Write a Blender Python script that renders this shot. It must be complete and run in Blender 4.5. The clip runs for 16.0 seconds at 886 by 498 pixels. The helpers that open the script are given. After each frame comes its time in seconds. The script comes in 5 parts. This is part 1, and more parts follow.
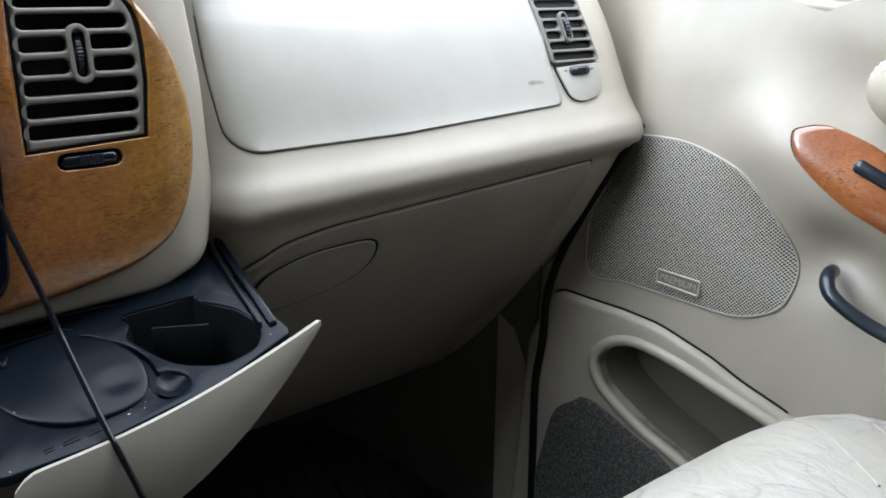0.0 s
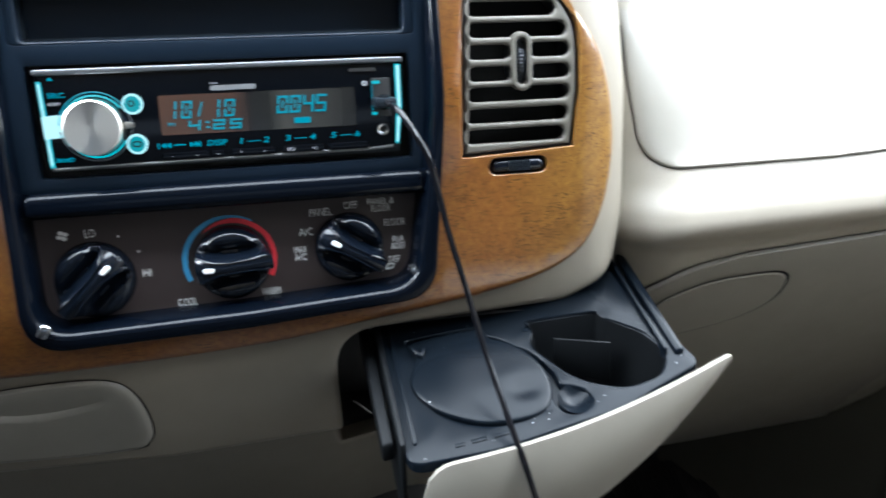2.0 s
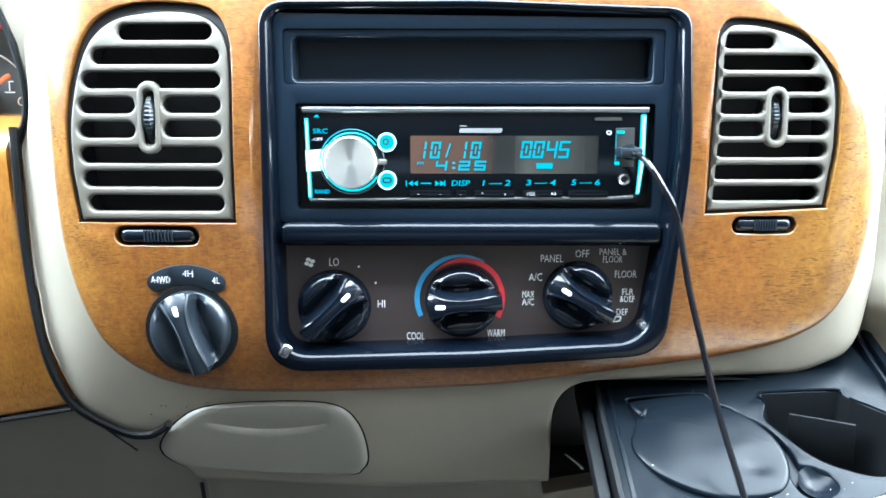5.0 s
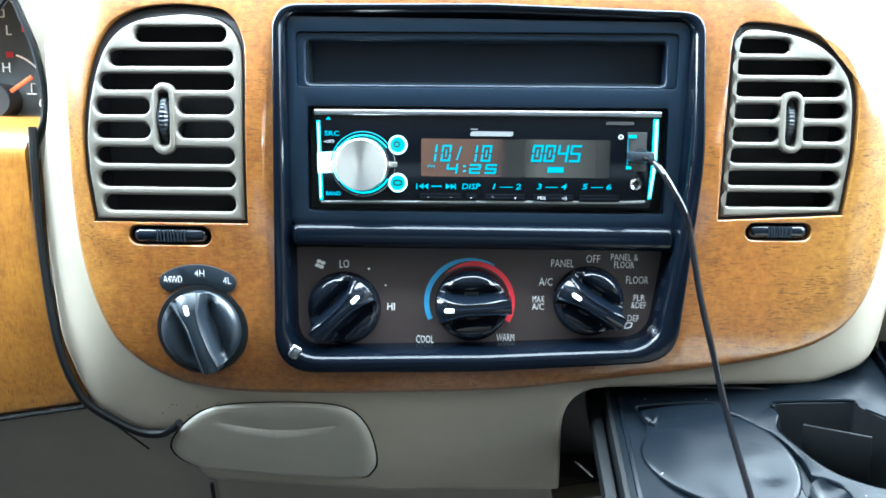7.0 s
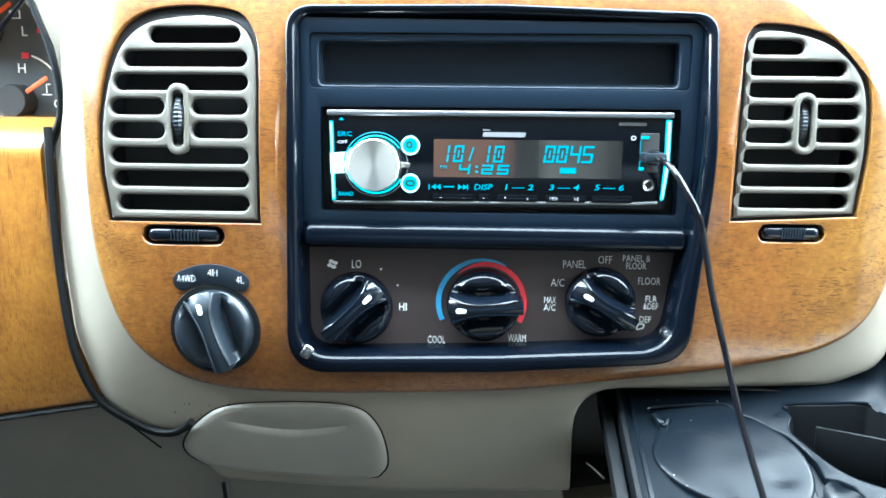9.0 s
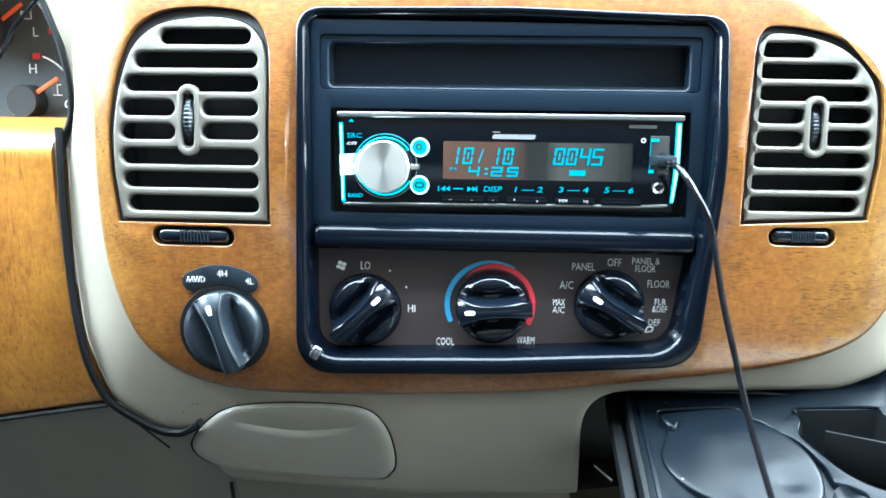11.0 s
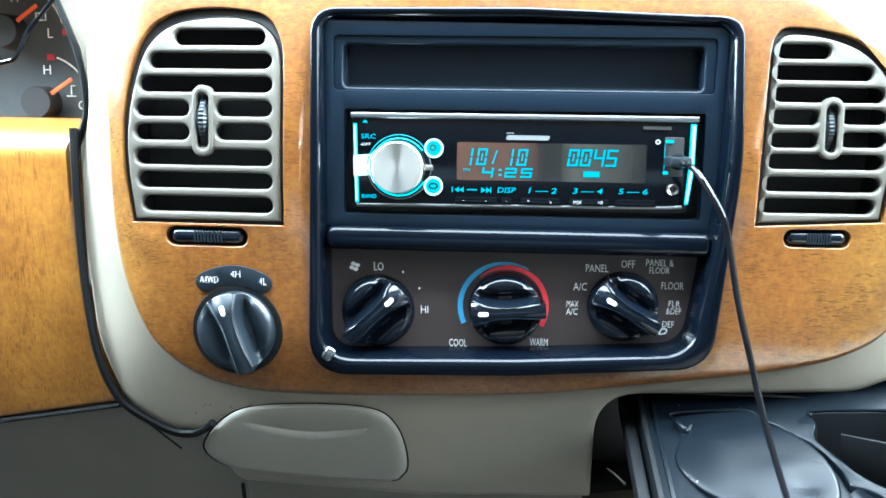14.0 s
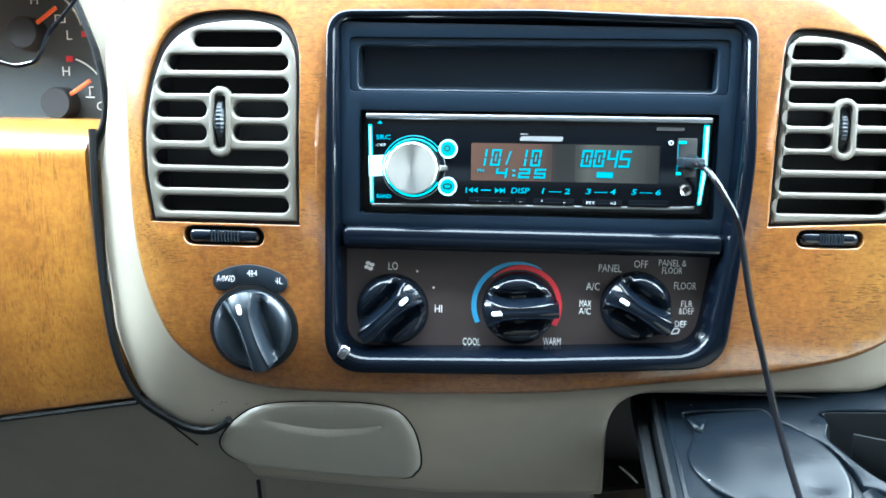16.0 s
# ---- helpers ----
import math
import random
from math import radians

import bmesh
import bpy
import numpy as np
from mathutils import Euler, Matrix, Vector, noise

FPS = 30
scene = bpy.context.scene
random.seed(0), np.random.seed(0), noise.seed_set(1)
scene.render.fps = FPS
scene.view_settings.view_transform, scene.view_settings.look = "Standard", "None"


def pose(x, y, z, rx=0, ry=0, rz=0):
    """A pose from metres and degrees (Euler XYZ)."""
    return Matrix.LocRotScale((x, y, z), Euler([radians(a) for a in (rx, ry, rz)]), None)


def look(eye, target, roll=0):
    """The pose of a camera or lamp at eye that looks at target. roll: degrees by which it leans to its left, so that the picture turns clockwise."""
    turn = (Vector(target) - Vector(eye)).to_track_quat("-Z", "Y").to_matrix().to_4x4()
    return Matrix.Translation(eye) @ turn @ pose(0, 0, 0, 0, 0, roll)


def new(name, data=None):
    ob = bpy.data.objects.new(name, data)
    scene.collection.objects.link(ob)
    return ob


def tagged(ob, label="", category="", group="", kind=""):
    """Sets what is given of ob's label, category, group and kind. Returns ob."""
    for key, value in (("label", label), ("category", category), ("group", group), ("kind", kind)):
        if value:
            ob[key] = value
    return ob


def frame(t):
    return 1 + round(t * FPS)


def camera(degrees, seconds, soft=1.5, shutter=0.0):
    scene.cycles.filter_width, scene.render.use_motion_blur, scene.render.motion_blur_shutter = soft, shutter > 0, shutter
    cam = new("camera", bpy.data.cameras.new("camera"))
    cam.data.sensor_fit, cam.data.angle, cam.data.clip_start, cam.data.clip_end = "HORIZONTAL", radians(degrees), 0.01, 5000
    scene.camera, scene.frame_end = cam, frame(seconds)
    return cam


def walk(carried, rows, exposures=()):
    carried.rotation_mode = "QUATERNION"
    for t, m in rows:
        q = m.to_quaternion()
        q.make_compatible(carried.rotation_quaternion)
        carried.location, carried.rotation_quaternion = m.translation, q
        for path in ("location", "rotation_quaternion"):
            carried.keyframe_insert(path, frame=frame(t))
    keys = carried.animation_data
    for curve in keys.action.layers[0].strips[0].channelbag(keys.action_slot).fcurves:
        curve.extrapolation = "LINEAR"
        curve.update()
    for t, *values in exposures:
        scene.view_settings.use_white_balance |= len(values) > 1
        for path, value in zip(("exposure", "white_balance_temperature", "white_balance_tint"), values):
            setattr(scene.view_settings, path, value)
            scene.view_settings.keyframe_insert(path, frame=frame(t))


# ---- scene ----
# ---- camera ----
from mathutils.geometry import delaunay_2d_cdt

cam = camera(58.4, 16.0, soft=1.6, shutter=0.5)
# the frame of the leaning centre stack: x right, y into the dash, z up along its face
CAR = Matrix.Translation((0, 0, 0.50)) @ Matrix.Rotation(radians(-22), 4, "X")
PATH = [
    (0, (0.054, -0.479, 0.033), (1.182, 1.076, -0.52), -1.8),
    (0.5, (0.05, -0.472, 0.031), (1.114, 1.132, -0.511), -1.6),
    (1, (0.039, -0.459, 0.027), (0.898, 1.271, -0.493), -2.0),
    (1.5, (0.029, -0.449, 0.025), (0.645, 1.388, -0.47), -2.4),
    (2, (0.017, -0.435, 0.025), (0.429, 1.465, -0.443), -2.2),
    (2.5, (0.012, -0.432, 0.025), (0.253, 1.507, -0.401), -1.6),
    (3, (-0.006, -0.431, 0.025), (0.161, 1.523, -0.368), -0.8),
    (3.5, (-0.016, -0.43, 0.025), (0.085, 1.533, -0.346), -0.3),
    (4, (-0.023, -0.429, 0.025), (0.039, 1.538, -0.332), -0.2),
    (6.5, (-0.01, -0.429, 0.016), (-0.06, 1.548, -0.284), 0.5),
    (7, (-0.01, -0.429, 0.017), (-0.068, 1.548, -0.283), 0.5),
    (7.5, (-0.011, -0.429, 0.017), (-0.074, 1.547, -0.283), 0.5),
    (8, (-0.011, -0.429, 0.015), (-0.081, 1.548, -0.276), 0.5),
    (8.5, (-0.011, -0.43, 0.015), (-0.087, 1.547, -0.278), 0.5),
    (9, (-0.012, -0.43, 0.016), (-0.091, 1.547, -0.278), 0.6),
    (11.5, (-0.015, -0.43, 0.017), (-0.11, 1.546, -0.277), 0.8),
    (12, (-0.017, -0.43, 0.017), (-0.109, 1.546, -0.276), 0.8),
    (12.5, (-0.017, -0.43, 0.016), (-0.113, 1.547, -0.274), 0.8),
    (13, (-0.017, -0.43, 0.016), (-0.119, 1.546, -0.273), 0.9),
    (13.5, (-0.017, -0.43, 0.015), (-0.124, 1.547, -0.27), 0.9),
    (14, (-0.018, -0.43, 0.015), (-0.126, 1.547, -0.268), 0.9),
    (14.5, (-0.017, -0.431, 0.015), (-0.131, 1.546, -0.266), 0.9),
    (15, (-0.018, -0.432, 0.015), (-0.14, 1.544, -0.269), 1.0),
    (15.5, (-0.019, -0.433, 0.015), (-0.146, 1.543, -0.268), 1.0),
    (16, (-0.02, -0.434, 0.016), (-0.153, 1.541, -0.27), 0.9),
]
walk(cam, [(t, CAR @ look(eye, target, roll)) for t, eye, target, roll in PATH],
     exposures=[(0, -0.75, 5900, 9), (0.8, -0.75, 5900, 9), (1.5, -0.05, 5850, 8), (2.0, 0.4, 5850, 7), (2.5, 0.75, 5850, 6), (3.5, 1.3, 5750, 4), (7, 1.63, 5500, -2), (16, 1.63, 5480, -3)])

# ---- light ----
world = bpy.data.worlds.new("world")
scene.world = world
world.use_nodes = True
wn = world.node_tree
sky = wn.nodes.new("ShaderNodeTexSky")
sky.sky_type, sky.sun_disc = "NISHITA", False
sky.sun_elevation, sky.sun_rotation = radians(48), radians(60)
sky.dust_density = 3.0
wn.links.new(sky.outputs["Color"], wn.nodes["Background"].inputs["Color"])
wn.nodes["Background"].inputs["Strength"].default_value = 0.05
sun = new("sun", bpy.data.lights.new("sun", "SUN"))
sun.data.energy, sun.data.angle, sun.data.color = 0.5, radians(20), (1.0, 0.95, 0.88)
sun.matrix_world = look((0, 0, 0), (-math.sin(radians(60)) * math.cos(radians(48)), -math.cos(radians(60)) * math.cos(radians(48)), -math.sin(radians(48))))


def window_light(name, eye, target, wide, high, power, colour=(0.92, 0.96, 1.0)):
    ob = new(name, bpy.data.lights.new(name, "AREA"))
    ob.data.shape, ob.data.size, ob.data.size_y, ob.data.energy, ob.data.color = "RECTANGLE", wide, high, power, colour
    ob.matrix_world = look(eye, target)


# skylight standing in the windscreen and the side and rear windows
window_light("windscreen_light", (0, 0.255, 0.91), (0, -0.03, 0.45), 1.45, 0.84, 56.0)
window_light("left_window_light", (-0.80, 0.27, 0.92), (0.3, 0.0, 0.58), 0.78, 0.40, 36.0)
window_light("right_window_light", (0.755, 0.04, 0.95), (0, 0.0, 0.58), 0.70, 0.40, 11.0)
window_light("rear_window_light", (0, -1.86, 0.97), (0, 0, 0.80), 1.3, 0.20, 0.3)


# ---- materials ----
def material(name, colour, rough=0.5, metal=0.0, coat=0.0, coat_rough=0.05, spec=0.5):
    m = bpy.data.materials.new(name)
    m.use_nodes = True
    b = m.node_tree.nodes["Principled BSDF"]
    b.inputs["Base Color"].default_value = (*colour, 1)
    b.inputs["Roughness"].default_value = rough
    b.inputs["Metallic"].default_value = metal
    b.inputs["Coat Weight"].default_value = coat
    b.inputs["Coat Roughness"].default_value = coat_rough
    b.inputs["Specular IOR Level"].default_value = spec
    return m


def nodes(m):
    t = m.node_tree
    return t, t.nodes, t.nodes["Principled BSDF"]


def coords(m, scale=(1, 1, 1)):
    t, n, b = nodes(m)
    g = n.new("ShaderNodeTexCoord")
    mp = n.new("ShaderNodeMapping")
    mp.inputs["Scale"].default_value = scale
    t.links.new(g.outputs["Object"], mp.inputs["Vector"])
    return mp.outputs["Vector"]


def noise_tex(m, vec, scale, detail=4.0, rough=0.6, distortion=0.0):
    t, n, b = nodes(m)
    x = n.new("ShaderNodeTexNoise")
    x.inputs["Scale"].default_value = scale
    x.inputs["Detail"].default_value = detail
    x.inputs["Roughness"].default_value = rough
    x.inputs["Distortion"].default_value = distortion
    t.links.new(vec, x.inputs["Vector"])
    return x.outputs["Fac"]


def ramp(m, fac, stops):
    t, n, b = nodes(m)
    r = n.new("ShaderNodeValToRGB")
    e = r.color_ramp.elements
    while len(e) < len(stops):
        e.new(0.5)
    for el, (p, c) in zip(e, stops):
        el.position, el.color = p, (*c, 1)
    t.links.new(fac, r.inputs["Fac"])
    return r.outputs["Color"]


def mix(m, fac, a, b2, mode="MIX"):
    t, n, b = nodes(m)
    x = n.new("ShaderNodeMix")
    x.data_type, x.blend_type = "RGBA", mode
    for v, s in ((fac, 0), (a, 6), (b2, 7)):
        if isinstance(v, (int, float)):
            x.inputs[s].default_value = v
        elif isinstance(v, tuple):
            x.inputs[s].default_value = (*v, 1)
        else:
            t.links.new(v, x.inputs[s])
    return x.outputs[2]


def bump(m, fac, strength, distance):
    t, n, b = nodes(m)
    x = n.new("ShaderNodeBump")
    x.inputs["Strength"].default_value = strength
    x.inputs["Distance"].default_value = distance
    t.links.new(fac, x.inputs["Height"])
    t.links.new(x.outputs["Normal"], b.inputs["Normal"])


def vinyl(name, colour, rough=0.42, grain=1500, strength=0.25):
    """Moulded interior plastic: fine leather grain, faint grime and uneven gloss."""
    m = material(name, colour, rough)
    t, n, b = nodes(m)
    v = coords(m)
    grime = noise_tex(m, v, 9, 5, 0.65)
    dark = tuple(c * 0.86 for c in colour)
    light = tuple(min(1, c * 1.05) for c in colour)
    t.links.new(ramp(m, grime, [(0.3, dark), (0.7, light)]), b.inputs["Base Color"])
    gl = n.new("ShaderNodeMapRange")
    gl.inputs["To Min"].default_value, gl.inputs["To Max"].default_value = rough - 0.06, rough + 0.1
    t.links.new(noise_tex(m, v, 30, 4), gl.inputs["Value"])
    t.links.new(gl.outputs["Result"], b.inputs["Roughness"])
    bump(m, noise_tex(m, v, grain, 2, 0.5), strength, 0.0004)
    return m


def wood(name, tones, fibres, pores, reflect_tint=False, rough=0.3, dark=1.0):
    """Lacquered veneer: cloudy figure, fine fibres and short dark pores, drawn out along the grain."""
    m = material(name, tones[1], rough, coat=1.0, coat_rough=0.09)
    t, n, b = nodes(m)
    cloud = noise_tex(m, coords(m), 38, 5, 0.65, 1.2)
    wide = noise_tex(m, coords(m), 11, 3, 0.55, 0.8)
    f1 = noise_tex(m, coords(m, fibres), 420, 5, 0.65, 0.4)
    p1 = noise_tex(m, coords(m, pores), 1150, 2, 0.5, 0.3)
    base = mix(m, 0.45, ramp(m, cloud, [(0.32, tones[0]), (0.68, tones[2])]), ramp(m, f1, [(0.3, tones[0]), (0.5, tones[1]), (0.72, tones[2])]))
    base = mix(m, 0.45, base, ramp(m, wide, [(0.40, tones[0]), (0.60, tones[2])]))
    if reflect_tint:
        # reflections put into the colour: a reddened middle giving way to honey brown at both ends
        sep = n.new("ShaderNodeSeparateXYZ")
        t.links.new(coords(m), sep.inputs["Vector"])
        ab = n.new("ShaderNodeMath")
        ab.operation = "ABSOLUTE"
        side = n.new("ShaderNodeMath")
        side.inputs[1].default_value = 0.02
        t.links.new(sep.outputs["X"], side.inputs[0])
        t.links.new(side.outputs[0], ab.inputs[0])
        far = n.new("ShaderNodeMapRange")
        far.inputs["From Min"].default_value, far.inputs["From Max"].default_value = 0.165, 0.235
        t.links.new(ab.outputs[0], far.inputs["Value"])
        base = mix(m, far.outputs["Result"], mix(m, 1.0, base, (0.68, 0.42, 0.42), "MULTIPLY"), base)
    fleck = ramp(m, p1, [(0.55, (0, 0, 0)), (0.625, (0.9, 0.9, 0.9))])
    patchy = ramp(m, noise_tex(m, coords(m), 55, 3, 0.6), [(0.38, (0.15, 0.15, 0.15)), (0.62, (1, 1, 1))])
    fleck = mix(m, 1.0, mix(m, 1.0, fleck, (dark, dark, dark), "MULTIPLY"), patchy, "MULTIPLY")
    base = mix(m, 0.32, base, ramp(m, noise_tex(m, coords(m), 260, 4, 0.7), [(0.36, tones[0]), (0.5, tones[1]), (0.66, tones[2])]))
    t.links.new(mix(m, fleck, base, (0.065, 0.022, 0.005)), b.inputs["Base Color"])
    return m


CREAM = vinyl("cream_vinyl", (0.284, 0.250, 0.198), 0.42)
CREAM_SMOOTH = vinyl("cream_plastic", (0.268, 0.246, 0.208), 0.36, 2500, 0.10)
# cream vinyl darkened in its colour to stand for shade low on the dash
CREAM_SHADED = vinyl("shaded_cream_vinyl", (0.205, 0.184, 0.150), 0.48)
# beige for printed marks and for shade coloured into the sunken badge
BEIGE = vinyl("beige_print_and_shade", (0.155, 0.136, 0.104), 0.50)
GRILLE = vinyl("grey_beige_plastic", (0.098, 0.088, 0.071), 0.45, 2500, 0.1)
WOOD = wood("walnut_veneer", ((0.100, 0.038, 0.008), (0.205, 0.095, 0.016), (0.315, 0.175, 0.032)), (0.10, 1, 1), (0.16, 1, 1), reflect_tint=True)
WOOD_UPRIGHT = wood("upright_amber_veneer", ((0.130, 0.040, 0.007), (0.255, 0.097, 0.014), (0.375, 0.170, 0.027)), (1, 1, 0.10), (1, 1, 0.07), dark=0.6)
WOOD_DOOR = wood("reddish_veneer", ((0.14, 0.038, 0.011), (0.21, 0.066, 0.018), (0.29, 0.105, 0.03)), (1, 0.1, 1), (1, 0.07, 1))
GLOSS = material("piano_black_plastic", (0.003, 0.0048, 0.0085), 0.14, spec=0.42)
BLACK = material("satin_black_plastic", (0.009, 0.013, 0.018), 0.32)
POCKET = material("smooth_blue_black_plastic", (0.006, 0.012, 0.022), 0.30, spec=0.4)
SLATE = material("matt_black_plastic", (0.014, 0.013, 0.013), 0.6)
RIMBLACK = material("polished_black_rim", (0.0016, 0.0028, 0.0055), 0.15, spec=0.20)
PLATE = material("satin_blue_black_plastic", (0.005, 0.0100, 0.018), 0.30, spec=0.26)
PANEL = vinyl("dark_brown_control_panel", (0.038, 0.027, 0.025), 0.5, 2500, 0.05)
TRAYBLACK = vinyl("scuffed_black_tray_plastic", (0.003, 0.0046, 0.0068), 0.22, 1200, 0.06)
TRAYBLACK.node_tree.nodes["Principled BSDF"].inputs["Specular IOR Level"].default_value = 0.10
# near-black standing for shade deep in slots and holes; also for key symbols
DARK = material("depth_shade_and_symbol", (0.004, 0.004, 0.004), 0.9)
SEAM = material("dark_rubber_seam", (0.005, 0.0055, 0.006), 0.55, spec=0.14)
STEEL = material("brushed_aluminium", (0.78, 0.75, 0.70), 0.28, metal=1.0)
PINMETAL = material("dull_spring_steel", (0.05, 0.048, 0.042), 0.5, metal=1.0)
CHROME = material("bright_trim_metal", (0.45, 0.46, 0.48), 0.22, metal=1.0)
WHITE = material("white_print", (0.86, 0.86, 0.84), 0.6)
BLUE = material("blue_print", (0.06, 0.30, 0.55), 0.5)
RED = material("red_print", (0.62, 0.03, 0.045), 0.5)
CARPET = vinyl("dark_floor_carpet", (0.020, 0.020, 0.020), 0.95, 500, 1.0)
FELT = vinyl("grey_door_carpet", (0.10, 0.095, 0.088), 0.95, 900, 1.0)
speckle = ramp(FELT, noise_tex(FELT, coords(FELT), 420, 3, 0.7), [(0.42, (0.028, 0.026, 0.023)), (0.52, (0.055, 0.051, 0.046)), (0.70, (0.13, 0.124, 0.112))])
FELT.node_tree.links.new(speckle, FELT.node_tree.nodes["Principled BSDF"].inputs["Base Color"])


def cracked_leather():
    m = material("cracked_cream_leather", (0.40, 0.375, 0.335), 0.45)
    t, n, b = nodes(m)
    v = n.new("ShaderNodeTexVoronoi")
    v.feature = "DISTANCE_TO_EDGE"
    v.inputs["Scale"].default_value = 17
    warp = n.new("ShaderNodeMix")
    warp.data_type, warp.blend_type = "RGBA", "LINEAR_LIGHT"
    warp.inputs[0].default_value = 0.09
    g = n.new("ShaderNodeTexNoise")
    g.inputs["Scale"].default_value = 14
    t.links.new(coords(m), g.inputs["Vector"])
    t.links.new(coords(m, (1, 0.6, 1)), warp.inputs[6])
    t.links.new(g.outputs["Color"], warp.inputs[7])
    t.links.new(warp.outputs[2], v.inputs["Vector"])
    crack = ramp(m, v.outputs["Distance"], [(0.0, (0.09, 0.082, 0.068)), (0.012, (0.17, 0.157, 0.135)), (0.05, (0.25, 0.234, 0.206))])
    plain = ramp(m, noise_tex(m, coords(m), 7, 5), [(0.3, (0.195, 0.177, 0.148)), (0.7, (0.265, 0.244, 0.207))])
    broken = ramp(m, noise_tex(m, coords(m), 11, 3), [(0.46, (0, 0, 0)), (0.60, (0.8, 0.8, 0.8))])
    t.links.new(mix(m, broken, plain, crack), b.inputs["Base Color"])
    fine = noise_tex(m, coords(m, (1, 0.35, 1)), 60, 5, 0.7, 1.5)
    bump(m, mix(m, 0.6, v.outputs["Distance"], fine), 0.5, 0.004)
    return m


LEATHER = cracked_leather()
CABLE = material("glossy_black_cable", (0.004, 0.004, 0.005), 0.09, spec=0.25)
HEADLINER = vinyl("headliner_cloth", (0.17, 0.150, 0.122), 0.95, 900, 0.5)
GAUGE = material("gauge_face", (0.050, 0.057, 0.059), 0.5)
ORANGE = material("orange_needle", (0.85, 0.12, 0.02), 0.5)


def glow(name, colour, strength):
    m = material(name, (0.0, 0.0, 0.0), 0.4)
    b = m.node_tree.nodes["Principled BSDF"]
    b.inputs["Emission Color"].default_value = (*colour, 1)
    b.inputs["Emission Strength"].default_value = strength
    return m


CYAN = glow("cyan_lit_strip", (0.03, 0.72, 0.82), 0.56)
CYAN_TEXT = glow("cyan_lit_print", (0.0, 0.56, 0.76), 0.44)
PALE = glow("pale_cyan_glow", (0.55, 0.96, 1.0), 0.85)
TEAL = glow("lit_teal_key", (0.02, 0.62, 0.70), 0.40)

# ---- building tools ----
PLACE = {}


def top(name, label, category, loc=(0, 0, 0), group="", kind="", level=False):
    """A thing: an Empty at loc in the stack's frame, or level with the car where level is set."""
    ob = new(name)
    ob.empty_display_size = 0.02
    ob.matrix_world = (Matrix.Translation(loc) if level else CAR @ Matrix.Translation(loc))
    PLACE[name if ob.name == name else ob.name] = Vector(loc)
    return tagged(ob, label, category, group, kind)


def part(name, bm, mat, parent, label="", sharp=35):
    """Link a bmesh, given in the frame of its thing's builder, as one mesh under a thing or a part."""
    root = parent
    while root.parent:
        root = root.parent
    bmesh.ops.translate(bm, verts=bm.verts, vec=-PLACE[root.name])
    me = bpy.data.meshes.new(name)
    bm.to_mesh(me)
    bm.free()
    me.materials.append(mat)
    me.shade_smooth()
    me.set_sharp_from_angle(angle=radians(sharp))
    ob = new(name, me)
    ob.parent = parent
    if label:
        tagged(ob, label)
    return ob


def catmull(pts, n=8, closed=True):
    pts = [Vector(p) for p in pts]
    out, k = [], len(pts)
    for i in range(k if closed else k - 1):
        a = pts[(i - 1) % k] if closed or i > 0 else pts[0] * 2 - pts[1]
        b, c = pts[i], pts[(i + 1) % k]
        d = pts[(i + 2) % k] if closed or i + 2 < k else c * 2 - b
        for j in range(n):
            t = j / n
            out.append(0.5 * (2 * b + (c - a) * t + (2 * a - 5 * b + 4 * c - d) * t * t + (3 * b - 3 * c + d - a) * t ** 3))
    if not closed:
        out.append(pts[-1])
    return out


def rounded(pts, r, seg=6):
    """A polygon with its corners rounded; r is one radius or one for each corner."""
    pts = [Vector(p) for p in pts]
    out, k = [], len(pts)
    for i, p in enumerate(pts):
        rr = r[i] if isinstance(r, (list, tuple)) else r
        a, b = (pts[i - 1] - p), (pts[(i + 1) % k] - p)
        la, lb = a.length, b.length
        half = a.angle(b) / 2
        cut = min(rr / math.tan(half), la * 0.49, lb * 0.49)
        if rr < 1e-6:
            out.append(p)
            continue
        s, e = p + a / la * cut, p + b / lb * cut
        for j in range(seg + 1):
            t = j / seg
            out.append((1 - t) ** 2 * s + 2 * t * (1 - t) * p + t * t * e)
    return out


def box2(x0, z0, x1, z1, r=0.0, seg=5):
    return rounded([(x0, z0), (x1, z0), (x1, z1), (x0, z1)], r, seg)


def stadium(x0, x1, z, h, seg=8):
    r = h / 2
    pts = [Vector((x1 - r + r * math.sin(math.pi * i / seg), z - r * math.cos(math.pi * i / seg))) for i in range(seg + 1)]
    return pts + [Vector((x0 + r - r * math.sin(math.pi * i / seg), z + r * math.cos(math.pi * i / seg))) for i in range(seg + 1)]


def ring2(cx, cz, r, n=40, rz=None):
    return [Vector((cx + r * math.cos(2 * math.pi * i / n), cz + (rz or r) * math.sin(2 * math.pi * i / n))) for i in range(n)]


FLIP = Matrix.Rotation(math.pi / 2, 4, "X")


def from_curve(cu):
    ob = bpy.data.objects.new("outline", cu)
    me = bpy.data.meshes.new_from_object(ob)
    bm = bmesh.new()
    bm.from_mesh(me)
    bpy.data.objects.remove(ob)
    bpy.data.meshes.remove(me)
    bpy.data.curves.remove(cu)
    return bm


def tidy(loop):
    out = []
    for p in loop:
        p = Vector((p[0], p[1]))
        if not out or (p - out[-1]).length > 2e-5:
            out.append(p)
    if (out[0] - out[-1]).length < 2e-5:
        out.pop()
    return out


def area2(loop):
    return sum(a.x * b.y - b.x * a.y for a, b in zip(loop, loop[1:] + loop[:1]))


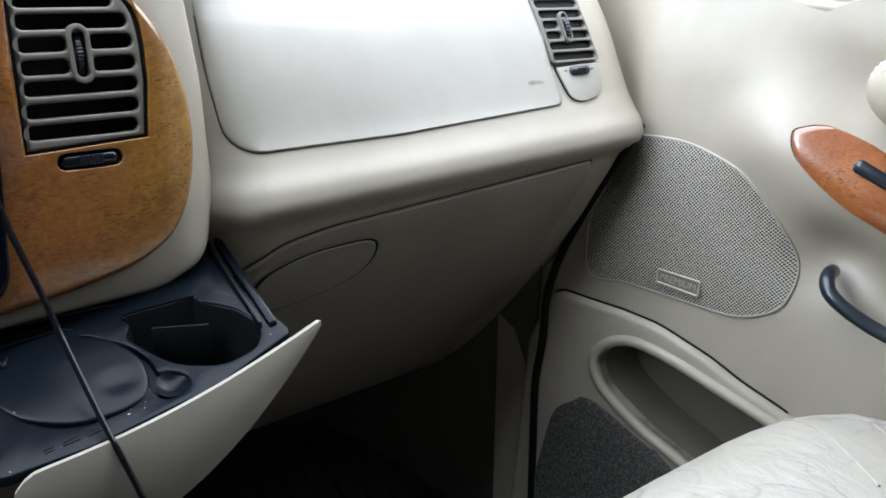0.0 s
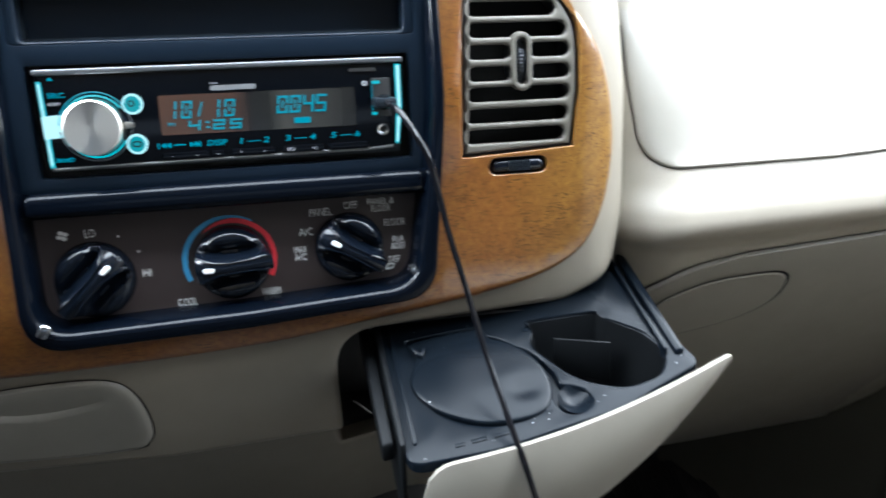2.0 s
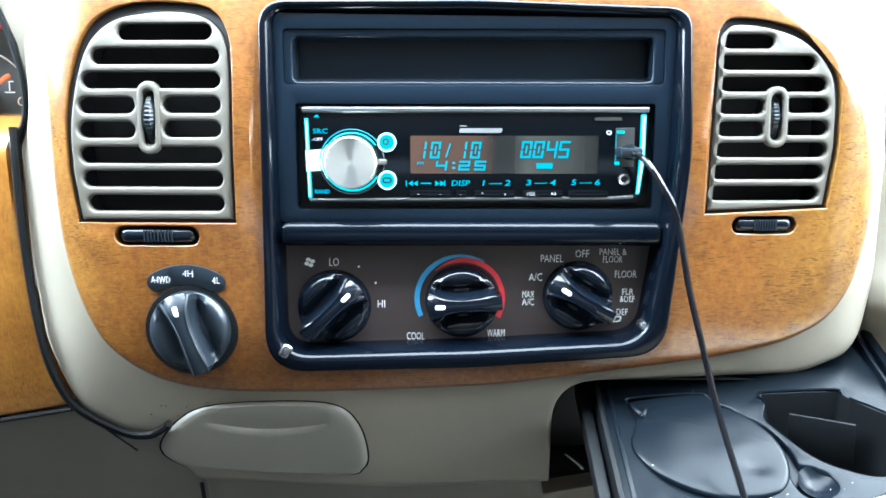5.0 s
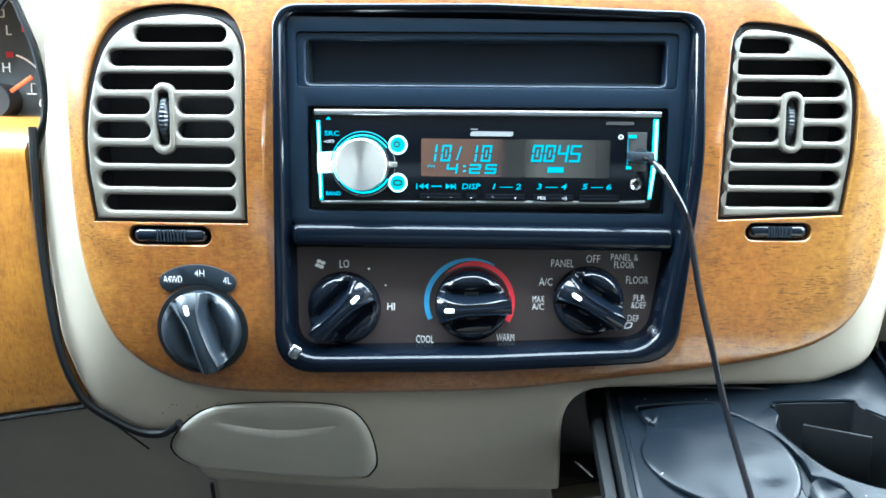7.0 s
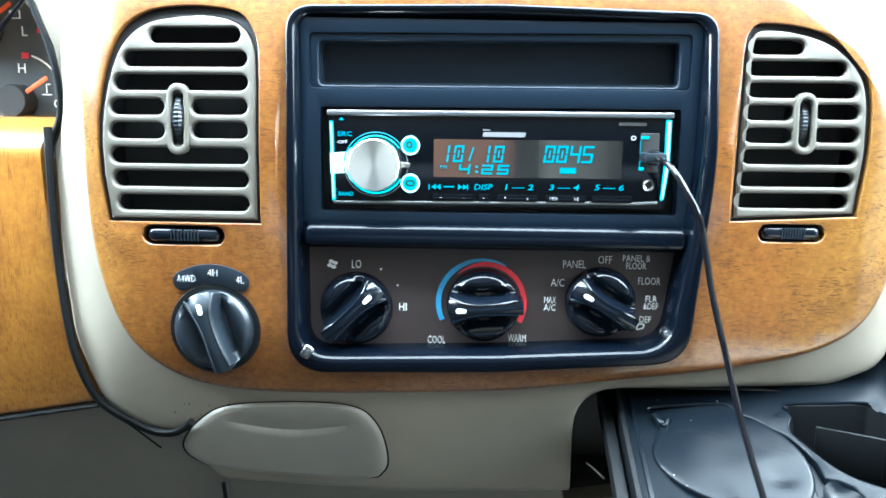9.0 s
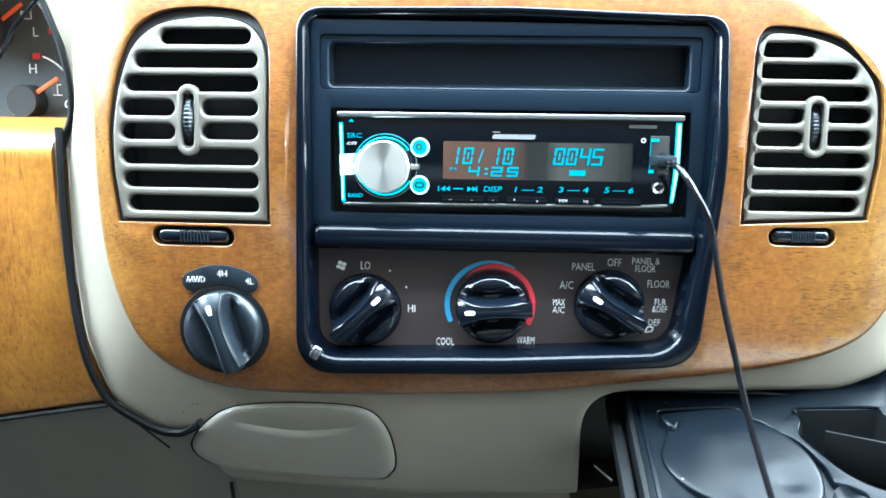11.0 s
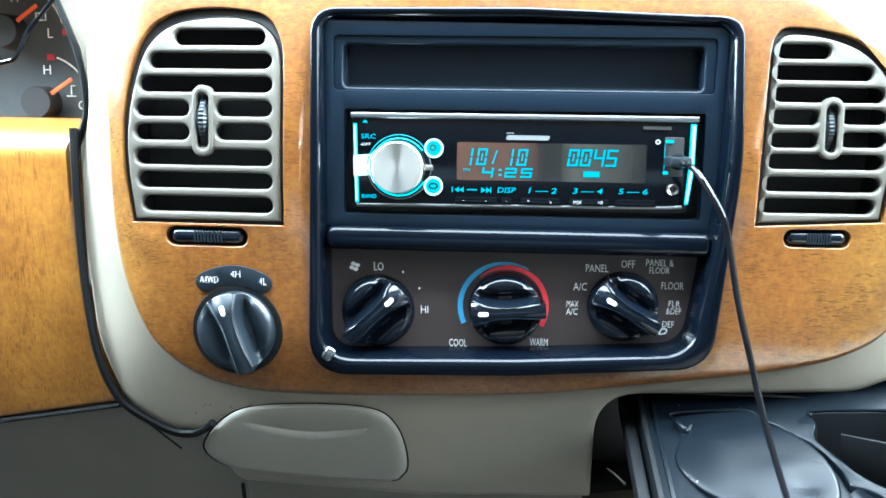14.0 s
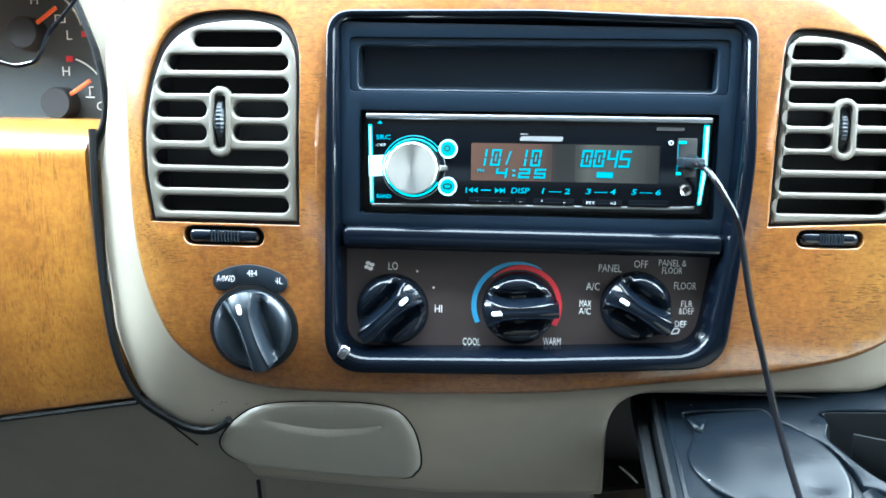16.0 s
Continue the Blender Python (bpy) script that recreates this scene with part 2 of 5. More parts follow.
def inset(loop, d):
    """The loop moved by d to its left."""
    out, k = [], len(loop)
    for i, p in enumerate(loop):
        a, b = (p - loop[i - 1]).normalized(), (loop[(i + 1) % k] - p).normalized()
        na, nb = Vector((-a.y, a.x)), Vector((-b.y, b.x))
        out.append(p + (na + nb) / max(0.45, 1 + na.dot(nb)) * d)
    return out


def plate(loops, y, thick, bev=0.0, seg=2, bend=None, step=0.012):
    """A flat plate in the x-z plane with its front at y, the first loop its outline and the rest holes, its front edges rounded by bev (one, or one a loop; a pair is width and depth), and bent if asked."""
    loops = [tidy(q) for q in loops]
    loops = [q if (area2(q) > 0) == (n == 0) else q[::-1] for n, q in enumerate(loops)]
    verts, faces = [], []

    def cap(rings, depth, front):
        pts, edges = [], []
        for q in rings:
            n = len(pts)
            pts += q
            edges += [(n + i, n + (i + 1) % len(q)) for i in range(len(q))]
        if bend:
            o = rings[0]
            x0, x1, z0, z1 = min(p.x for p in o), max(p.x for p in o), min(p.y for p in o), max(p.y for p in o)
            for i in range(1, int((x1 - x0) / step) + 1):
                for k in range(1, int((z1 - z0) / step) + 1):
                    pts.append(Vector((x0 + i * step, z0 + k * step)))
        co, _, tri, _, _, _ = delaunay_2d_cdt(pts, edges, [], 0, 1e-7)
        mid = np.array([[sum(co[i].x for i in f) / 3, sum(co[i].y for i in f) / 3] for f in tri])
        odd = np.zeros(len(tri), bool)
        for q in rings:
            for a, b in zip(q, q[1:] + q[:1]):
                if a.y != b.y:
                    odd ^= ((a.y > mid[:, 1]) != (b.y > mid[:, 1])) & (mid[:, 0] < (b.x - a.x) * (mid[:, 1] - a.y) / (b.y - a.y) + a.x)
        tri = [f for f, inside in zip(tri, odd) if inside]
        n = len(verts)
        verts.extend((p.x, depth, p.y) for p in co)
        faces.extend(tuple(n + i for i in (f if front else f[::-1])) for f in tri)

    bevs = list(bev) if isinstance(bev, (list, tuple)) else [bev] * len(loops)
    deeps = [r[1] if isinstance(r, tuple) else r for r in bevs]
    bevs = [r[0] if isinstance(r, tuple) else r for r in bevs]
    for q, r, deep in zip(loops, bevs, deeps):
        rows = [(0.0, y + thick)] + [(r * (1 - math.cos(math.pi / 2 * k / seg)), y + deep * (1 - math.sin(math.pi / 2 * k / seg))) for k in range(seg + 1)] if r else [(0.0, y + thick), (0.0, y)]
        rings = [(inset(q, d) if d else q, depth) for d, depth in rows]
        n, k = len(verts), len(q)
        for ring, depth in rings:
            verts.extend((p.x, depth, p.y) for p in ring)
        for r in range(len(rings) - 1):
            for i in range(k):
                j = (i + 1) % k
                faces.append((n + r * k + i, n + r * k + j, n + (r + 1) * k + j, n + (r + 1) * k + i))
    cap([inset(q, r) if r else q for q, r in zip(loops, bevs)], y, True)
    cap(loops, y + thick, False)
    me = bpy.data.meshes.new("plate")
    me.from_pydata(verts, [], faces)
    bm = bmesh.new()
    bm.from_mesh(me)
    bpy.data.meshes.remove(me)
    bmesh.ops.remove_doubles(bm, verts=bm.verts, dist=1e-6)
    loose = [v for v in bm.verts if not v.link_faces]
    bmesh.ops.delete(bm, geom=loose, context="VERTS")
    if bend:
        for v in bm.verts:
            v.co.y += bend(v.co.x, v.co.z)
    return bm


def tube(pts, r, n=6, res=2, closed=False):
    cu = bpy.data.curves.new("line", "CURVE")
    cu.dimensions, cu.bevel_depth, cu.bevel_resolution, cu.use_fill_caps = "3D", r, res, True
    pts = catmull(pts, n, closed) if n > 1 else [Vector(p) for p in pts]
    s = cu.splines.new("POLY")
    s.points.add(len(pts) - 1)
    for q, p in zip(s.points, pts):
        q.co = (*p, 1)
    s.use_cyclic_u = closed
    return from_curve(cu)


def words(s, x, z, y, size, width=None, shear=0.0, bold=0.0):
    """Raised print facing out of the stack, centred at x, z; width squeezes it to that many metres."""
    cu = bpy.data.curves.new("print", "FONT")
    cu.body, cu.size, cu.extrude, cu.align_x, cu.align_y, cu.shear, cu.offset, cu.resolution_u = s, size, 0.00012, "CENTER", "CENTER", shear, bold, 2
    bm = from_curve(cu)
    w = max(v.co.x for v in bm.verts) - min(v.co.x for v in bm.verts)
    k = width / w if width else 1.0
    bmesh.ops.transform(bm, matrix=Matrix.Translation((x, y, z)) @ FLIP @ Matrix.Diagonal((k, 1, 1, 1)), verts=bm.verts)
    return bm


def lathe(profile, n=40, ribs=0.0, count=0):
    """Turned about the local y axis; profile rows are (radius, y), from the front backwards."""
    bm = bmesh.new()
    rows = []
    for r, y in profile:
        if r < 1e-6:
            rows.append([bm.verts.new((0, y, 0))] * n)
            continue
        row = []
        for i in range(n):
            rr = r * (1 + (ribs if count and (i * count * 2 // n) % 2 else 0))
            row.append(bm.verts.new((rr * math.cos(2 * math.pi * i / n), y, rr * math.sin(2 * math.pi * i / n))))
        rows.append(row)
    for a, b in zip(rows, rows[1:]):
        for i in range(n):
            f = []
            for v in (a[i], a[(i + 1) % n], b[(i + 1) % n], b[i]):
                if v not in f:
                    f.append(v)
            if len(f) > 2:
                bm.faces.new(f)
    bmesh.ops.recalc_face_normals(bm, faces=bm.faces)
    return bm


def moved(bm, m):
    bmesh.ops.transform(bm, matrix=m, verts=bm.verts)
    return bm


def block(x0, x1, y0, y1, z0, z1, bev=0.0, seg=2):
    bm = bmesh.new()
    bmesh.ops.create_cube(bm, size=1, matrix=Matrix.Translation(((x0 + x1) / 2, (y0 + y1) / 2, (z0 + z1) / 2)) @ Matrix.Diagonal((x1 - x0, y1 - y0, z1 - z0, 1)))
    if bev:
        bmesh.ops.bevel(bm, geom=bm.edges[:], offset=bev, segments=seg, profile=0.5, affect="EDGES")
    return bm


def sheet(fn, us, vs, thick=0.0):
    """A surface fn(u, v) over a grid; thick gives it a back, away from its normal."""
    bm = bmesh.new()
    g = [[bm.verts.new(fn(u, v)) for v in vs] for u in us]
    for i in range(len(us) - 1):
        for j in range(len(vs) - 1):
            bm.faces.new((g[i][j], g[i + 1][j], g[i + 1][j + 1], g[i][j + 1]))
    if thick:
        bm.normal_update()
        bmesh.ops.solidify(bm, geom=bm.faces[:], thickness=thick)
    return bm


def normal_of(fn, u, v, e=1e-4):
    return (fn(u + e, v) - fn(u - e, v)).cross(fn(u, v + e) - fn(u, v - e)).normalized()


def patch(outline, fn, rows, sign=1):
    """A panel laid on the surface fn inside an outline in its u, v; rows are (share of the outline, height above the surface)."""
    pts = [Vector(p) for p in outline]
    c = sum(pts, Vector((0, 0))) / len(pts)
    bm = bmesh.new()
    rings = []
    for r, h in rows:
        ring = []
        for p in pts:
            q = c + (p - c) * r
            ring.append(bm.verts.new(fn(q.x, q.y) + normal_of(fn, q.x, q.y) * h * sign))
        rings.append(ring)
    mid = bm.verts.new(fn(c.x, c.y) + normal_of(fn, c.x, c.y) * rows[0][1] * sign)
    k = len(pts)
    for i in range(k):
        bm.faces.new((mid, rings[0][i], rings[0][(i + 1) % k]))
    for a, b in zip(rings, rings[1:]):
        for i in range(k):
            bm.faces.new((a[i], b[i], b[(i + 1) % k], a[(i + 1) % k]))
    bmesh.ops.recalc_face_normals(bm, faces=bm.faces)
    n = normal_of(fn, c.x, c.y) * sign
    bm.faces.ensure_lookup_table()
    if bm.faces[0].normal.dot(n) < 0:
        bmesh.ops.reverse_faces(bm, faces=bm.faces)
    return bm


def steps(a, b, n):
    return [a + (b - a) * i / n for i in range(n + 1)]


PAN = [(0.2, 0), (0.4, 0), (0.6, 0), (0.75, 0), (0.86, 0), (0.93, 0), (0.965, 0)]


def raised(h, drop, edge=0.012):
    """Rows for patch(): flat at h, rounded over at the rim and turned down by drop."""
    return [(r, h) for r, _ in PAN] + [(1 - edge, h), (1 - edge * 0.4, h * 0.8), (1.0, h * 0.35), (1.001, h - drop)]

# ---- the car's shell ----
def shell():
    f = top("floor", "dark carpeted car floor with a worn rubber mat", "floor", (0, 0, 0), kind="structure", level=True)
    part("carpet", block(-0.85, 0.85, -1.9, 0.75, -0.16, -0.12), CARPET, f)
    part("tunnel", block(-0.14, 0.14, -1.5, 0.4, -0.12, 0.14, 0.05, 4), CARPET, f)
    part("firewall", sheet(lambda x, s: Vector((x, 0.22 + 0.36 * s, -0.12 + 0.62 * s ** 1.6)), steps(-0.85, 0.85, 6), steps(0, 1, 8), 0.01), CARPET, f)
    mat = top("floor_mat", "ribbed black rubber mat on the carpet", "floor mat", (0.42, 0.0, -0.116), level=True)
    part("mat_base", block(0.2, 0.62, -0.35, 0.20, -0.1195, -0.108, 0.003), SLATE, mat)
    for i in range(14):
        x = 0.225 + i * 0.0285
        part("rib", block(x, x + 0.012, -0.33, 0.18, -0.1085, -0.103, 0.002), SLATE, mat)
    # unseen headliner and walls, coloured dark to cut the light they bounce
    r = top("roof", "unseen tan headliner closing the cabin above, darkened against bounce", "roof", (0, 0, 1.12), kind="structure", level=True)
    part("headliner", block(-0.85, 0.85, -1.9, -0.28, 1.12, 1.16, 0.01), HEADLINER, r)
    w = top("wall_rear", "plain rear bulkhead with a wide window opening", "wall", (0, -1.85, 0), kind="structure", level=True)
    part("lower_wall", block(-0.85, 0.85, -1.93, -1.88, -0.16, 0.86), SLATE, w)
    part("upper_wall", block(-0.85, 0.85, -1.93, -1.88, 1.08, 1.12), SLATE, w)
    d = top("wall_left", "driver's door with a large window opening", "wall", (-0.8, 0, 0), kind="structure", level=True)
    part("door_lower", block(-0.86, -0.82, -1.9, 0.75, -0.16, 0.72), SLATE, d)
    # solid unseen panel added on each side to block light from behind
    part("rear_light_block", block(-0.86, -0.82, -1.9, -0.50, 0.72, 1.07), SLATE, d, "unseen dark panel added to block light from behind")
    part("pillar", block(-0.86, -0.82, -0.50, -0.42, 0.70, 1.12), HEADLINER, d)
    part("roof_rail", block(-0.86, -0.82, -1.9, -0.22, 1.07, 1.12), HEADLINER, d)
    d = top("wall_right", "rear part of the passenger's side with a window opening", "wall", (0.8, 0, 0), kind="structure", level=True)
    part("door_lower", block(0.82, 0.86, -1.9, -0.75, -0.16, 0.70), SLATE, d)
    part("rear_light_block", block(0.82, 0.86, -1.9, -0.55, 0.70, 1.07), SLATE, d, "unseen dark panel added to block light from behind")
    part("outer_skin", block(0.82, 0.86, -0.75, 0.75, -0.16, 0.60), CREAM, d)
    part("pillar", block(0.82, 0.86, -0.50, -0.42, 0.70, 1.12), HEADLINER, d)
    part("roof_rail", block(0.82, 0.86, -1.9, -0.22, 1.07, 1.12), HEADLINER, d)
    g = top("ground", "pale sunlit concrete yard round the car", "ground", (0, 0, -0.5), kind="structure", level=True)
    part("yard", block(-300, 300, -300, 300, -0.7, -0.5), YARD, g)


YARD = vinyl("pale_concrete_yard", (0.42, 0.41, 0.39), 0.9, 40, 0.3)
shell()

# ---- passenger side of the dash ----
PROFILE = [(0.175, 0.42), (0.170, 0.30), (0.163, 0.23), (0.15, 0.175), (0.12, 0.115), (0.08, 0.075), (0.04, 0.043), (0.0, 0.024), (-0.04, 0.010),
           (-0.06, 0.000), (-0.072, -0.009), (-0.084, -0.012), (-0.092, -0.006), (-0.098, 0.005), (-0.115, 0.014), (-0.1655, 0.049), (-0.213, 0.088), (-0.275, 0.142), (-0.325, 0.187), (-0.362, 0.228), (-0.378, 0.27), (-0.385, 0.33)]
ZS = np.linspace(-0.385, 0.175, 561)
YS = np.interp(ZS, [z for z, _ in PROFILE[::-1]], [y for _, y in PROFILE[::-1]])
KER = np.exp(-np.linspace(-2, 2, 13) ** 2)
WIDE = np.exp(-np.linspace(-2, 2, 81) ** 2)
SOFT = np.convolve(np.pad(YS, 40, mode="reflect", reflect_type="odd"), WIDE / WIDE.sum(), mode="valid")
YS = np.convolve(np.pad(YS, 6, mode="edge"), KER / KER.sum(), mode="valid")
SHARE = np.clip((ZS + 0.035) / 0.04, 0, 1)
YS = YS * (1 - SHARE) + SOFT * SHARE


def dash_y(x, z):
    low = min(1.0, max(0.0, -z / 0.06))
    y = float(np.interp(z - low * low * (3 - 2 * low) * (0.004 + 0.03 * (x - 0.35)), ZS, YS))
    if x > 0.602:
        y += 0.035 * ((x - 0.602) / 0.05) ** 2.4
    if x < 0.262:
        y += 0.030 * ((0.262 - x) / 0.035) ** 1.6
    return y


def dash(x, z):
    return Vector((x, dash_y(x, z), z))


def passenger_dash():
    d = top("dashboard", "cream moulded vinyl dashboard with a rounded nose over the footwell", "dashboard", (0.42, 0.05, -0.05), kind="structure")
    xs = steps(0.215, 0.262, 8) + steps(0.27, 0.597, 14) + steps(0.602, 0.670, 14)
    part("dash_body", sheet(dash, xs, [float(z) for z in np.linspace(-0.385, 0.175, 165)]), CREAM, d)
    part("dash_deck", sheet(lambda x, s: Vector((x, 0.20 + 0.5 * s, 0.157 + 0.03 * math.sin(s * 2.2))), steps(-0.82, 0.82, 24), steps(0, 1, 10)), CREAM, d, "sunlit top of the dash under the windscreen")
    part("dash_crown", sheet(lambda x, s: Vector((x, 0.036 + 0.17 * s, 0.102 + 0.036 * math.sin(1.57 * s))), steps(-0.75, 0.25, 20), steps(0, 1, 10), 0.004), CREAM, d, "top of the dash behind the centre stack")
    air = rounded([(0.2445, -0.0468), (0.37, -0.0461), (0.5375, -0.0385), (0.5345, 0.0), (0.538, 0.05), (0.546, 0.125), (0.256, 0.125), (0.2425, 0.015)], [0.022, 0.3, 0.008, 0.2, 0.2, 0.01, 0.01, 0.3], 12)
    part("airbag_gap", patch([Vector(p) for p in air], dash, [(r, 0.0006) for r, _ in PAN] + [(1.004, 0.0006)]), SEAM, d, "dark gap round the airbag cover")
    cover = part("airbag_cover", patch(air, dash, raised(0.0022, 0.004, 0.010)), CREAM_SMOOTH, d, "smooth cream airbag cover")
    part("embossed_word", moved(words("AIRBAG", 0.0, 0.0, 0.0, 0.0052), Matrix.Translation((0.5125, dash_y(0.5125, -0.0185) - 0.0026, -0.0185)) @ Matrix.Rotation(radians(-22), 4, "X")), CREAM_SMOOTH, cover)
    glove = rounded([(0.240, -0.165), (0.248, -0.130), (0.2739, -0.1118), (0.3121, -0.1048), (0.3889, -0.0999), (0.469, -0.0952), (0.570, -0.0885), (0.575, -0.102), (0.572, -0.21), (0.565, -0.365), (0.272, -0.365), (0.245, -0.21)], [0.02, 0.03, 0.06, 0.1, 0.1, 0.1, 0.006, 0.03, 0.05, 0.01, 0.01, 0.03], 8)
    part("glove_gap", patch(glove, dash, [(r, 0.0006) for r, _ in PAN] + [(1.010, 0.0006)]), SEAM, d, "dark gap round the glove box lid")
    lid = part("glove_box_lid", patch(glove, dash, raised(0.0035, 0.006, 0.010)), CREAM_SHADED, d, "cream glove box lid, coloured darker for shade")
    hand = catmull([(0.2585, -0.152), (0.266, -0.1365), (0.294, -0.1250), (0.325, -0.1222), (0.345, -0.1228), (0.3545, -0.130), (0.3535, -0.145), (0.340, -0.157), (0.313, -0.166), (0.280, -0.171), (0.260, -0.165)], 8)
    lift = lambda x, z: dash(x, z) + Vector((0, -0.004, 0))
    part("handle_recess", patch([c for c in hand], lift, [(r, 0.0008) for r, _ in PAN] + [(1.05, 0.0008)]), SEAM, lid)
    part("glove_box_handle", patch(hand, lift, [(r, 0.0022 * (1 - 0.3 * r * r)) for r, _ in PAN] + [(0.985, 0.0014), (1.0, 0.0009)]), CREAM_SHADED, lid, "oval cream pull handle, coloured darker for shade")
    return d


passenger_dash()


def side_vent():
    v = top("side_air_vent", "grey-beige plastic air vent at the end of the dash", "air vent", (0.572, 0.02, 0.02), group="air vents")
    bend = lambda x, z: dash_y(x, z)
    face = [(0.5355, -0.005), (0.592, -0.004), (0.590, 0.047), (0.588, 0.092), (0.532, 0.092), (0.5335, 0.047)]
    slots = []
    for i in range(10):
        z = 0.0007 + i * 0.0087
        x0, x1 = 0.5380 - 0.03 * z, 0.5890 - 0.04 * z
        if i in (2, 3):
            m = 0.5615
            slots += [stadium(x0, m - 0.0058, z, 0.0063), stadium(m + 0.0058, x1, z, 0.0063)]
        else:
            slots.append(stadium(x0, x1, z, 0.0063))
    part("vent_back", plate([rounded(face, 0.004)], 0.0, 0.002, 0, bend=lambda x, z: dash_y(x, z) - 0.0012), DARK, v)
    part("vent_grille", plate([rounded(face, 0.004)] + slots, -0.0050, 0.0045, 0.0010, 2, bend=bend), GRILLE, v)
    lean = Matrix.Rotation(radians(-24), 4, "X")
    hub = Matrix.Translation((0.5615, dash_y(0.5615, 0.0225), 0.0225)) @ lean
    part("thumbwheel_ring", moved(plate([stadium(-0.0142, 0.0142, 0, 0.0100), stadium(-0.0118, 0.0118, 0, 0.0056)], -0.0068, 0.004, 0.001), hub @ Matrix.Rotation(math.pi / 2, 4, "Y")), GRILLE, v)
    part("thumbwheel", moved(lathe([(0, -0.0024), (0.0105, -0.0024), (0.0115, 0), (0.0105, 0.0024), (0, 0.0024)], 96, 0.05, 24), hub @ Matrix.Translation((0, 0.0020, 0)) @ Matrix.Rotation(math.pi / 2, 4, "Z")), BLACK, v)
    tab = [(0.5385, -0.0075), (0.5925, -0.0055), (0.5900, -0.0225), (0.5815, -0.0340), (0.5600, -0.0378), (0.5472, -0.0350), (0.5428, -0.0224)]
    soft = [0.002, 0.002, 0.012, 0.012, 0.02, 0.012, 0.03]
    part("switch_gap", plate([rounded(tab, soft, 8)], -0.0012, 0.002, 0, bend=bend), SEAM, v)
    part("switch_plate", plate([rounded([(x + (0.566 - x) * 0.03, z + (-0.022 - z) * 0.03) for x, z in tab], soft, 8)], -0.003, 0.003, 0.0008, bend=bend), CREAM_SMOOTH, v)
    part("shutoff_wheel", moved(block(-0.0115, 0.0115, -0.004, 0.004, -0.0038, 0.0038, 0.0034, 3), Matrix.Translation((0.5648, dash_y(0.5648, -0.0118) - 0.003, -0.0118))), BLACK, v)
    for i in range(6):
        part("wheel_rib", block(0.5595 + i * 0.0018, 0.5602 + i * 0.0018, dash_y(0.5648, -0.0118) - 0.0076, dash_y(0.5648, -0.0118) - 0.003, -0.0142, -0.0094), SLATE, v)
    for x, w in ((0.5490, 0.0030), (0.5805, 0.0044)):
        part("printed_mark", block(x - w / 2, x + w / 2, dash_y(x, -0.0115) - 0.0032, dash_y(x, -0.0115) - 0.0028, -0.0131, -0.0104), BEIGE, v)


side_vent()


# ---- centre stack ----
def curve_of_stack(x, z):
    """How far the stack's face falls back from its middle."""
    return 0.11 * (x + 0.01) ** 2 + (1.6 * z * z if z > 0 else 0.25 * z * z)


def roll_under(bm):
    """Turn the foot of the stack in under itself, widening it as it goes back."""
    for v in bm.verts:
        f = 1 + 3.0 * max(0.0, -0.09 - v.co.z) ** 2 / 0.43
        v.co = Vector((-0.015 + (v.co.x + 0.015) * f, -0.43 + (v.co.y + 0.43) * f, 0.016 + (v.co.z - 0.016) * f))
    return bm


def wood_bend(x, z):
    return curve_of_stack(x, z) + 9.0 * max(0.0, abs(x + 0.006) - 0.195) ** 2


def surround_bend(x, z):
    return curve_of_stack(x, z) + (2.4 if x < 0 else 6.0) * max(0.0, abs(x + 0.005) - 0.212) ** 1.6


LRIM = [Vector((-0.2128, -0.0345)), Vector((-0.1275, -0.0345))] + catmull([(-0.1275, -0.01), (-0.1275, 0.045), (-0.1295, 0.064), (-0.137, 0.076), (-0.150, 0.080), (-0.170, 0.081), (-0.190, 0.078), (-0.204, 0.068), (-0.212, 0.048), (-0.2165, 0.02), (-0.2165, -0.008)], 6, False)
RRIM = [Vector((0.1225, -0.0295)), Vector((0.1885, -0.0265))] + catmull([(0.1925, 0.006), (0.1925, 0.036), (0.187, 0.053), (0.174, 0.065), (0.157, 0.071), (0.136, 0.073), (0.1285, 0.068), (0.126, 0.058)], 6, False)
BEZEL = rounded([(-0.1125, 0.081), (-0.1135, -0.1165), (0.0, -0.1135), (0.1035, -0.1065), (0.1125, 0.0), (0.1115, 0.0775), (0.0, 0.0815)], [0.014, 0.022, 0.3, 0.022, 0.3, 0.012, 0.3], 10)
LROLL = stadium(-0.1935, -0.1475, -0.0415, 0.0105)
RROLL = stadium(0.1375, 0.1725, -0.0355, 0.0095)
OVAL = catmull([(-0.231, 0.079), (-0.229, 0.024), (-0.2255, -0.045), (-0.212, -0.090), (-0.192, -0.114), (-0.160, -0.1275), (-0.108, -0.1305), (0.0, -0.1265), (0.058, -0.120), (0.14, -0.109), (0.182, -0.097), (0.205, -0.076), (0.2165, -0.042), (0.2165, -0.008), (0.207, 0.026), (0.190, 0.051), (0.165, 0.077), (0.125, 0.096), (0.0, 0.104), (-0.15, 0.104), (-0.212, 0.098)], 6)


